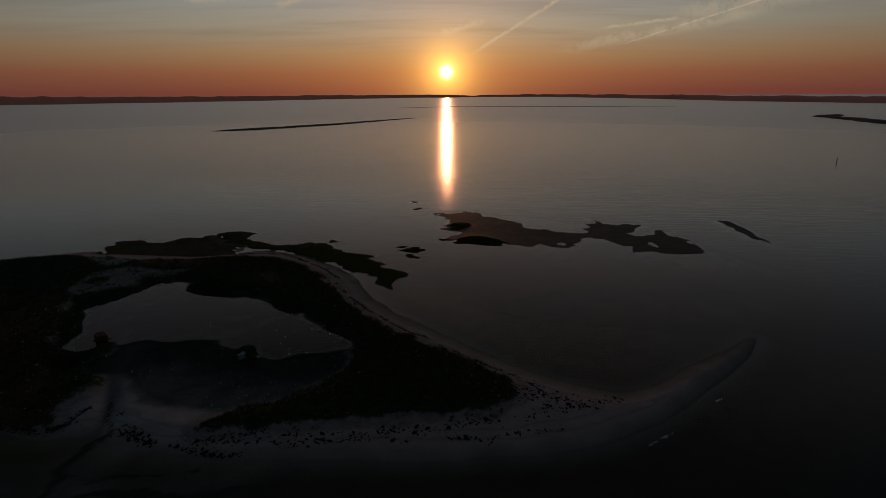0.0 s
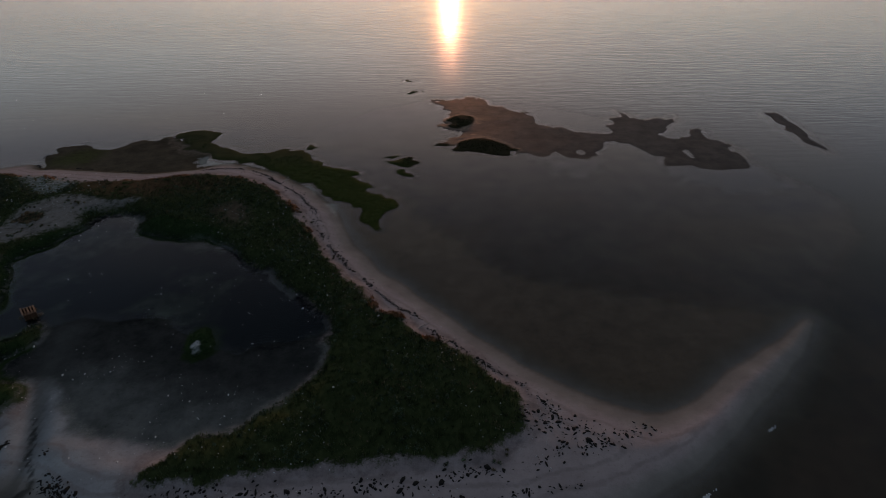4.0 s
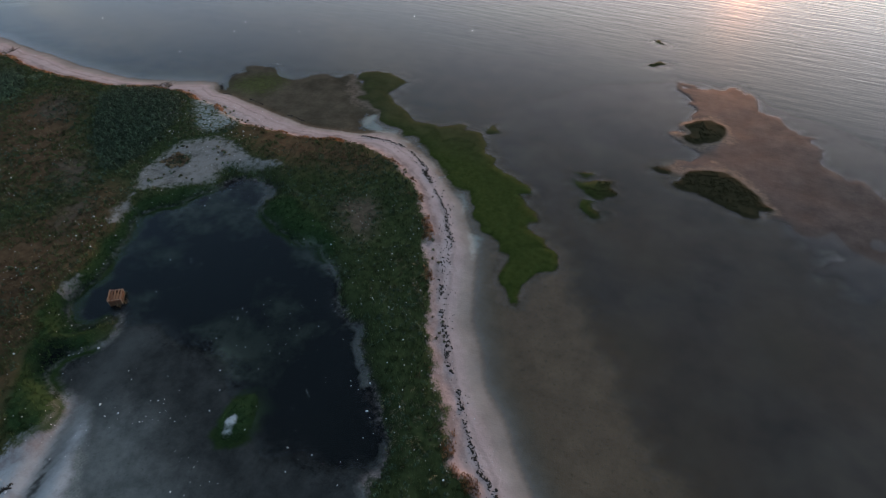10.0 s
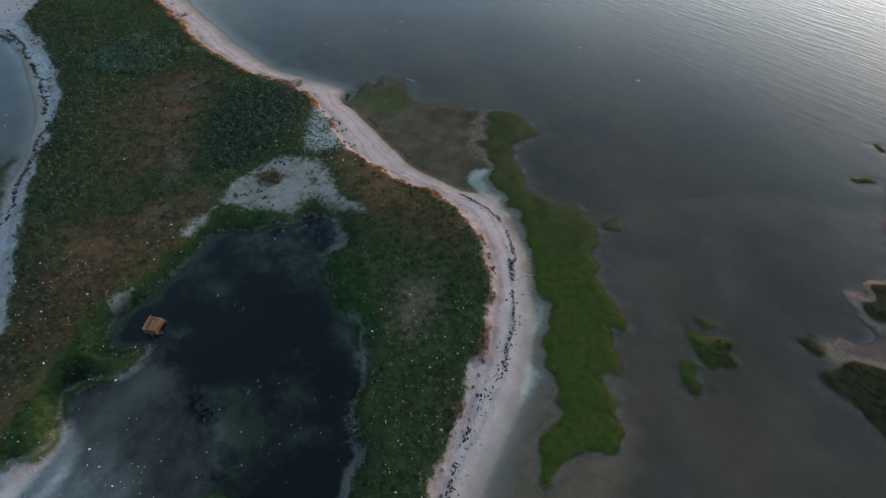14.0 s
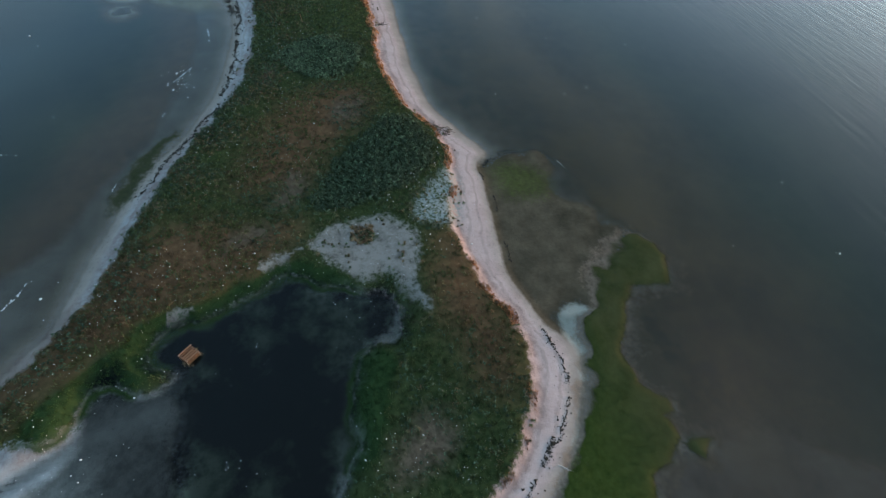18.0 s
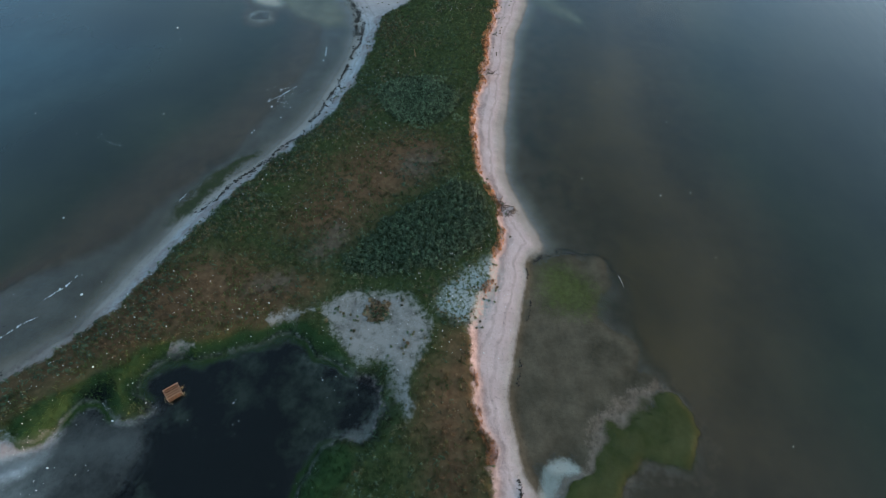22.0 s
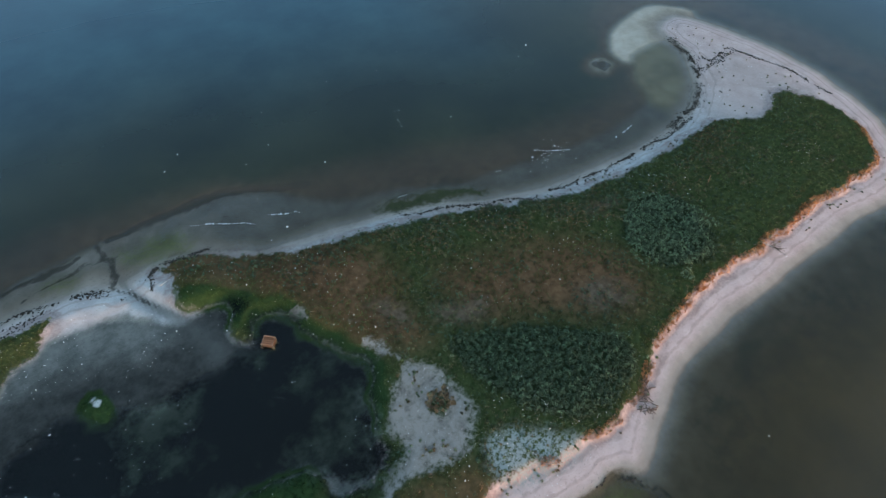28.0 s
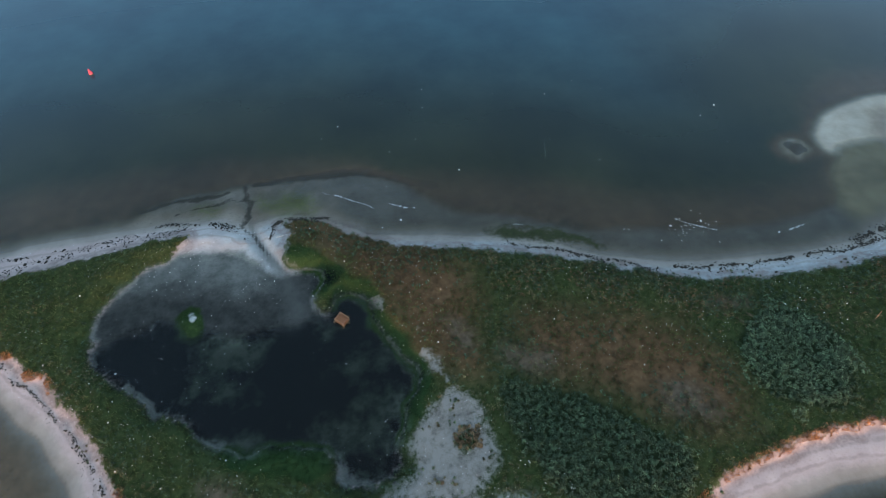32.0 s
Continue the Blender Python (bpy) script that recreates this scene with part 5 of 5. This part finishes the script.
pts = np.concatenate([np.array([-134.5, 83.4]) + flock.normal(0, 1, (34, 2)) * (3.4, 1.5), np.stack([flock.uniform(-170, -60, 26), flock.uniform(20, 70, 26)], 1), np.stack([flock.uniform(-160, -30, 14), flock.uniform(148, 200, 14)], 1)])
lumps("water_flecks", pts, 0.2, 0.42, 0.35, GULL_WHITE, "small white flecks resting on the calm bay", "flecks", level=0.01)


# ---------------------------------------------------------------- things
def board(bm, size, at=None, bevel=0.012):
    """Adds a board of that size, centred, with eased edges and a slight warp."""
    made = bmesh.ops.create_cube(bm, size=1.0)["verts"]
    bmesh.ops.scale(bm, vec=size, verts=made)
    edges = list({e for v in made for e in v.link_edges})
    out = bmesh.ops.bevel(bm, geom=edges, offset=min(bevel, min(size) * 0.3), segments=1, affect="EDGES")["verts"]
    verts = list({v for v in made if v.is_valid} | set(out))
    if at is not None:
        bmesh.ops.transform(bm, matrix=at, verts=verts)
    return bm


def stick(bm, pts, radii, sides=6):
    """Adds a tapering crooked branch through the points."""
    rings = []
    for i, (p, r) in enumerate(zip(pts, radii)):
        a, b = Vector(pts[max(i - 1, 0)]), Vector(pts[min(i + 1, len(pts) - 1)])
        q = (b - a).to_track_quat("Z", "Y")
        rings.append([bm.verts.new(Vector(p) + q @ Vector((math.cos(k * 2 * math.pi / sides) * r, math.sin(k * 2 * math.pi / sides) * r, 0))) for k in range(sides)])
    for a, b in zip(rings, rings[1:]):
        for k in range(sides):
            f = bm.faces.new((a[k], a[(k + 1) % sides], b[(k + 1) % sides], b[k]))
            f.smooth = True
    bm.faces.new(rings[0][::-1])
    bm.faces.new(rings[-1])
    return bm


def ground_at(x, y):
    return float(survey(np.array([[x, y]]))[0][0])


def crook(rng, start, way, length, bend, n=5):
    p, d, out = Vector(start), Vector(way).normalized(), [tuple(start)]
    for _ in range(n - 1):
        d = (d + Vector(rng.normal(0, bend, 3))).normalized()
        p = p + d * length / (n - 1)
        out.append(tuple(p))
    return out


PLANK = plain_material("weathered_plank", (0.075, 0.035, 0.018), (0.16, 0.08, 0.042), 5.0, 0.85, (1, 8, 8))
PLANK_PALE = plain_material("pale_plank", (0.15, 0.08, 0.042), (0.27, 0.15, 0.085), 5.0, 0.85, (1, 8, 8))
POST = plain_material("grey_post", (0.16, 0.13, 0.10), (0.34, 0.29, 0.24), 6.0, 0.9, (8, 8, 1))
STRAW = leaf_material("reed_straw", (0.16, 0.10, 0.05), (0.30, 0.20, 0.11), (0.42, 0.31, 0.18))
DEADWOOD = plain_material("dead_wood", (0.05, 0.038, 0.03), (0.16, 0.125, 0.10), 9.0, 0.9, (4, 4, 1))
BLEACHED = plain_material("bleached_wood", (0.30, 0.27, 0.24), (0.52, 0.48, 0.43), 9.0, 0.85, (4, 4, 1))
RED_PAINT = plain_material("faded_red_paint", (0.30, 0.03, 0.05), (0.42, 0.06, 0.085), 3.0, 0.45)
DARK_METAL = plain_material("fouled_metal", (0.03, 0.03, 0.03), (0.08, 0.075, 0.065), 6.0, 0.6)
SIGN = plain_material("dull_sign", (0.06, 0.05, 0.045), (0.12, 0.10, 0.09), 4.0, 0.6)


def hunting_blind():
    x, y = -60.25, 88.6
    z = ground_at(x, y)
    top = new("hunting_blind")
    top.matrix_basis = pose(x, y, z, 0, 0, 133) @ Matrix.Scale(0.76, 4)
    L, D, H = 2.7, 2.1, 1.35
    tagged(top, "weathered reddish wooden duck blind standing in the pond's edge", "hut")
    for sx in (-1, 1):
        for sy in (-1, 1):
            bm = bmesh.new()
            stick(bm, [(sx * L / 2, sy * D / 2, -0.5), (sx * (L / 2 + 0.02), sy * D / 2, 0.6), (sx * L / 2, sy * D / 2, H + (0.35 if sy > 0 else 0.05))], [0.07, 0.065, 0.06], 8)
            part("post", bm, POST, top)
    bm = bmesh.new()
    board(bm, (L, D, 0.06), pose(0, 0, 0.3))
    part("floor", bm, PLANK, top)
    rng = np.random.RandomState(5)
    for side, n in (("front", 14), ("back", 14), ("left", 11), ("right", 11)):
        for i in range(n):
            u = (i + 0.5) / n - 0.5
            tall = H - 0.15 + rng.uniform(-0.05, 0.06) + (0.25 if side == "front" else 0)
            at = {"front": pose(u * L, D / 2 + 0.03, 0.12 + tall / 2, rng.uniform(-2, 2), rng.uniform(-1.5, 1.5), 0), "back": pose(u * L, -D / 2 - 0.03, 0.12 + tall / 2 - 0.1, rng.uniform(-2, 2), 0, 0),
                  "left": pose(-L / 2 - 0.03, u * D, 0.12 + tall / 2, 0, rng.uniform(-2, 2), 90), "right": pose(L / 2 + 0.03, u * D, 0.12 + tall / 2, 0, rng.uniform(-2, 2), 90)}[side]
            bm = bmesh.new()
            board(bm, ((L if side in ("front", "back") else D) / n - 0.02, 0.025, tall), at)
            part("wall_board", bm, PLANK, top)
    # roof boards fall to the back; an open slot is left behind the front one
    for i, (yy, w) in enumerate(((1.02, 0.28), (0.52, 0.26), (0.02, 0.28), (-0.48, 0.26), (-0.98, 0.3))):
        bm = bmesh.new()
        board(bm, (L + 0.25 + rng.uniform(-0.1, 0.1), w, 0.035), pose(rng.uniform(-0.05, 0.05), yy, H + 0.2 + 0.1 * yy, 6 + rng.uniform(-1, 1), 0, rng.uniform(-1.2, 1.2)))
        part("roof_board", bm, PLANK_PALE if i != 1 else PLANK, top)
    for sx in (-1, 1):
        bm = bmesh.new()
        board(bm, (0.07, D + 0.3, 0.08), pose(sx * (L / 2 - 0.1), -0.05, H + 0.12, 6, 0, 0))
        part("rafter", bm, POST, top)
    bm = bmesh.new()
    board(bm, (L - 0.3, 0.3, 0.05), pose(0, 0.25, 0.72))
    part("bench", bm, PLANK, top)
    for k, (px, py) in enumerate(((-1.75, -0.5), (1.7, 0.4), (1.5, -1.2), (-1.2, -1.5), (0.2, 1.5))):
        bm = bmesh.new()
        for _ in range(46):
            a = rng.uniform(0, 2 * math.pi)
            b = Vector((px + rng.normal(0, 0.22), py + rng.normal(0, 0.22), -0.05))
            tip = b + Vector((math.cos(a) * 0.35 - px * 0.12, math.sin(a) * 0.35 - py * 0.12, rng.uniform(0.35, 0.95)))
            s = Vector((math.cos(a + 1.6), math.sin(a + 1.6), 0)) * 0.025
            bm.faces.new((bm.verts.new(b - s), bm.verts.new(b + s), bm.verts.new(tip)))
        part("reed_bundle", bm, STRAW, top, "dry tan reed bundle")


hunting_blind()


def dead_tree():
    x, y = -149.6, 129.6
    top = new("fallen_tree")
    top.matrix_basis = pose(x, y, ground_at(x, y) + 0.1)
    tagged(top, "fallen dead tree with bare dark branches on the beach", "driftwood")
    rng = np.random.RandomState(9)
    bm = bmesh.new()
    spine = [(0, -0.9, 0.1), (-0.15, 0.4, 0.2), (-0.45, 1.5, 0.3), (-0.8, 2.6, 0.28)]
    stick(bm, spine, [0.16, 0.14, 0.11, 0.07], 8)
    part("trunk", bm, BLEACHED, top, "grey bleached trunk")
    for i in range(22):
        t = rng.uniform(0.45, 1.0)
        k = min(int(t * 3), 2)
        a, b = Vector(spine[k]), Vector(spine[k + 1])
        st = a.lerp(b, t * 3 - k if t < 1 else 1)
        bm = bmesh.new()
        L = rng.uniform(1.1, 2.4)
        pts = crook(rng, st, (rng.normal(-0.25, 0.75), rng.uniform(0.4, 1.1), rng.uniform(0.0, 0.55)), L, 0.22)
        stick(bm, pts, [0.05, 0.04, 0.03, 0.022, 0.01], 5)
        for _ in range(3):
            q = Vector(pts[rng.randint(2, 4)])
            stick(bm, crook(rng, q, (rng.normal(0, 0.8), rng.uniform(0.1, 1), rng.uniform(-0.1, 0.6)), L * 0.45, 0.25, 4), [0.02, 0.016, 0.012, 0.006], 4)
        part("branch", bm, DEADWOOD, top)


dead_tree()


def branch_piece(seed, length, mat, name, label):
    rng = np.random.RandomState(seed)
    top = new(name)
    tagged(top, label, "driftwood", "driftwood on the beach")
    bm = bmesh.new()
    pts = crook(rng, (-length / 2, 0, 0.06), (1, 0, 0.03), length, 0.16)
    stick(bm, pts, [0.075, 0.07, 0.06, 0.045, 0.025], 7)
    part("limb", bm, mat, top)
    for _ in range(3):
        bm = bmesh.new()
        q = pts[rng.randint(1, 4)]
        stick(bm, crook(rng, q, (rng.uniform(0.2, 1), rng.choice([-1, 1]) * rng.uniform(0.5, 1), rng.uniform(0, 0.4)), length * rng.uniform(0.25, 0.5), 0.2, 4), [0.04, 0.03, 0.022, 0.01], 5)
        part("twig", bm, mat, top)
    return top


rng = np.random.RandomState(33)
kinds = [branch_piece(50 + k, 1.3 + 0.35 * k, DEADWOOD, "driftwood_branch", "dark forked driftwood branch lying on the sand") for k in range(4)]
places = [(-107.3 + 4.2 * t + rng.normal(0, 0.25), 134.4 + 3.2 * t + rng.normal(0, 0.5), rng.uniform(0, 360)) for t in np.linspace(0, 1, 26)]
places += [(-104.6 + rng.normal(0, 0.45), 138.0 + rng.normal(0, 0.35), rng.uniform(0, 360)) for _ in range(8)]
for i, (x, y, a) in enumerate(places):
    m = pose(x, y, ground_at(x, y) - 0.02, 0, 0, a)
    if i < 4:
        kinds[i].matrix_basis = m
    else:
        copy_thing(kinds[i % 4], m)
pale = branch_piece(70, 2.6, BLEACHED, "driftwood_log", "pale bleached driftwood log on the tidal flat")
spots = [(-89.6, 157.6, 20), (-2.0, 85.0, 40), (-49.5, 65.5, 10), (-33.5, 134.3, 60)]
for i, (x, y, a) in enumerate(spots):
    m = pose(x, y, max(ground_at(x, y), 0.0), 0, 0, a)
    if i:
        copy_thing(pale, m)
    else:
        pale.matrix_basis = m


def leaning_stake():
    x, y = -155.0, 112.2
    top = new("marker_stake")
    top.matrix_basis = pose(x, y, ground_at(x, y), 6, -9, 20)
    tagged(top, "leaning pale wooden stake standing in the grass", "stake")
    bm = bmesh.new()
    board(bm, (0.16, 0.1, 2.3), pose(0, 0, 0.85), 0.02)
    part("pole", bm, PLANK_PALE, top)
    bm = bmesh.new()
    board(bm, (0.22, 0.05, 0.3), pose(0, 0.07, 1.75), 0.01)
    part("plate", bm, PLANK, top, "reddish faded plate")


leaning_stake()


def lathe(bm, profile, sides=24):
    rings = [[bm.verts.new((math.cos(k * 2 * math.pi / sides) * r, math.sin(k * 2 * math.pi / sides) * r, z)) for k in range(sides)] for r, z in profile]
    for a, b in zip(rings, rings[1:]):
        for k in range(sides):
            bm.faces.new((a[k], a[(k + 1) % sides], b[(k + 1) % sides], b[k])).smooth = True
    bm.faces.new(rings[0][::-1])
    bm.faces.new(rings[-1])
    return bm


def nun_buoy():
    top = new("channel_buoy")
    top.matrix_basis = pose(-0.8, -8.6, 0.0, 4, 6, 0) @ Matrix.Scale(0.72, 4)
    tagged(top, "faded red conical channel buoy afloat in the bay", "buoy")
    bm = lathe(bmesh.new(), [(0.3, -0.9), (0.72, -0.6), (0.78, -0.1), (0.78, 0.75), (0.74, 0.82), (0.70, 0.86), (0.36, 2.1), (0.30, 2.2), (0.1, 2.26)])
    part("body", bm, RED_PAINT, top)
    bm = lathe(bmesh.new(), [(0.80, -0.28), (0.86, -0.2), (0.86, 0.12), (0.80, 0.2)])
    part("waterline_band", bm, DARK_METAL, top, "dark fouled waterline band")
    bm = bmesh.new()
    stick(bm, [(0.1, 0, 2.2), (0.11, 0, 2.42), (0, 0, 2.52), (-0.11, 0, 2.42), (-0.1, 0, 2.2)], [0.025] * 5, 6)
    part("lifting_eye", bm, DARK_METAL, top)


nun_buoy()


def day_beacon():
    top = new("day_beacon")
    top.matrix_basis = pose(233.0, 324.0, 0.0, 0, 0, 35) @ Matrix.Scale(0.55, 4)
    tagged(top, "dark day beacon on leaning timber piles in the bay", "beacon")
    for dx, lean in ((-0.7, 0.35), (0.7, -0.35), (0.0, 0.0)):
        bm = bmesh.new()
        stick(bm, [(dx, 0.5 if dx == 0 else -0.2, -3.2), (dx + lean * 0.5, 0.2 if dx == 0 else -0.1, 1.5), (dx + lean, 0, 4.6)], [0.17, 0.16, 0.14], 10)
        part("pile", bm, DEADWOOD, top)
    bm = bmesh.new()
    board(bm, (1.5, 0.06, 1.3), pose(0, -0.28, 4.4), 0.02)
    part("daymark", bm, SIGN, top, "dull dark board")
    bm = bmesh.new()
    board(bm, (1.6, 0.5, 0.08), pose(0, 0, 3.5), 0.02)
    part("brace", bm, DEADWOOD, top)
    bm = lathe(bmesh.new(), [(0.14, 5.05), (0.14, 5.3), (0.09, 5.38), (0.03, 5.4)], 12)
    part("lantern", bm, DARK_METAL, top)


day_beacon()


# tussocks that stand alone on the bare sand
def tussock(seed, mat, label):
    rng = np.random.RandomState(seed)
    top = new("beach_tussock")
    tagged(top, label, "plant", "tussocks on the bare sand")
    bm = bmesh.new()
    co = leaf_cloud(np.array([[0, 0, -0.02]]), 0.34, 0.34, 34, 0.1, rng).reshape(-1, 4, 3)
    for q in co:
        bm.faces.new([bm.verts.new(v) for v in q])
    part("foliage", bm, mat, top)
    bm = bmesh.new()
    for _ in range(26):
        a, r = rng.uniform(0, 2 * math.pi), rng.uniform(0, 0.22)
        b = Vector((math.cos(a) * r, math.sin(a) * r, -0.03))
        tip = b + Vector((math.cos(a) * rng.uniform(0.05, 0.25), math.sin(a) * rng.uniform(0.05, 0.25), rng.uniform(0.2, 0.5)))
        s = Vector((math.cos(a + 1.6), math.sin(a + 1.6), 0)) * 0.02
        bm.faces.new((bm.verts.new(b - s), bm.verts.new(b + s), bm.verts.new(tip)))
    part("dry_tuft", bm, GRASS_DRY, top, "dry brown tuft of stalks")
    return top


tuss = [tussock(81, LEAF_OLIVE, "olive tussock of seaside plants on bare sand"), tussock(82, LEAF_GREY, "silvery grey tussock on bare pale sand"), tussock(83, GRASS_DRY, "withered brown tussock on bare sand")]
spots, h = scatter((-94, 104), (-58, 137), 0.8, lambda p, h, z: ((z["patch"] > 0.2) & (grain(p, 3, 95) > 0.8)) | ((z["sparse"] > -0.5) & (grain(p, 1.5, 96) > 0.5)))
clump, h4 = scatter((-80, 113), (-75, 119), 5.0, lambda p, h, z: np.hypot((p[:, 0] + 77.4) * 0.9, p[:, 1] - 115.8) < 1.3 + 1.6 * grain(p, 1.2, 98))
more, h2 = scatter((-207, 62), (-150, 142), 0.05, lambda p, h, z: (z["land"] > 4) & (z["veg"] < -1) & (h > 0.3))
edge, h3 = scatter(*BOX, 0.5, lambda p, h, z: (z["veg"] < -0.5) & (z["veg"] > -2.4) & (z["land"] > 3.0) & (z["pond"] < -4) & (grain(p, 4, 97) > 0.66))
spots, h = np.concatenate([spots, clump, more, edge])[:520], np.concatenate([h, h4, h2, h3])[:520]
rng = np.random.RandomState(44)
for i, ((x, y), z) in enumerate(zip(spots, h)):
    k = i if i < 3 else (2 if np.hypot(x + 77.6, y - 115.6) < 2.5 and rng.rand() < 0.75 else rng.randint(0, 2))
    m = pose(x, y, z, 0, 0, rng.uniform(0, 360)) @ Matrix.Diagonal((*[rng.uniform(0.7, 1.5)] * 3, 1))
    if i < 3:
        tuss[i].matrix_basis = m
    else:
        copy_thing(tuss[k], pose(x, y, z, 0, 0, rng.uniform(0, 360)))
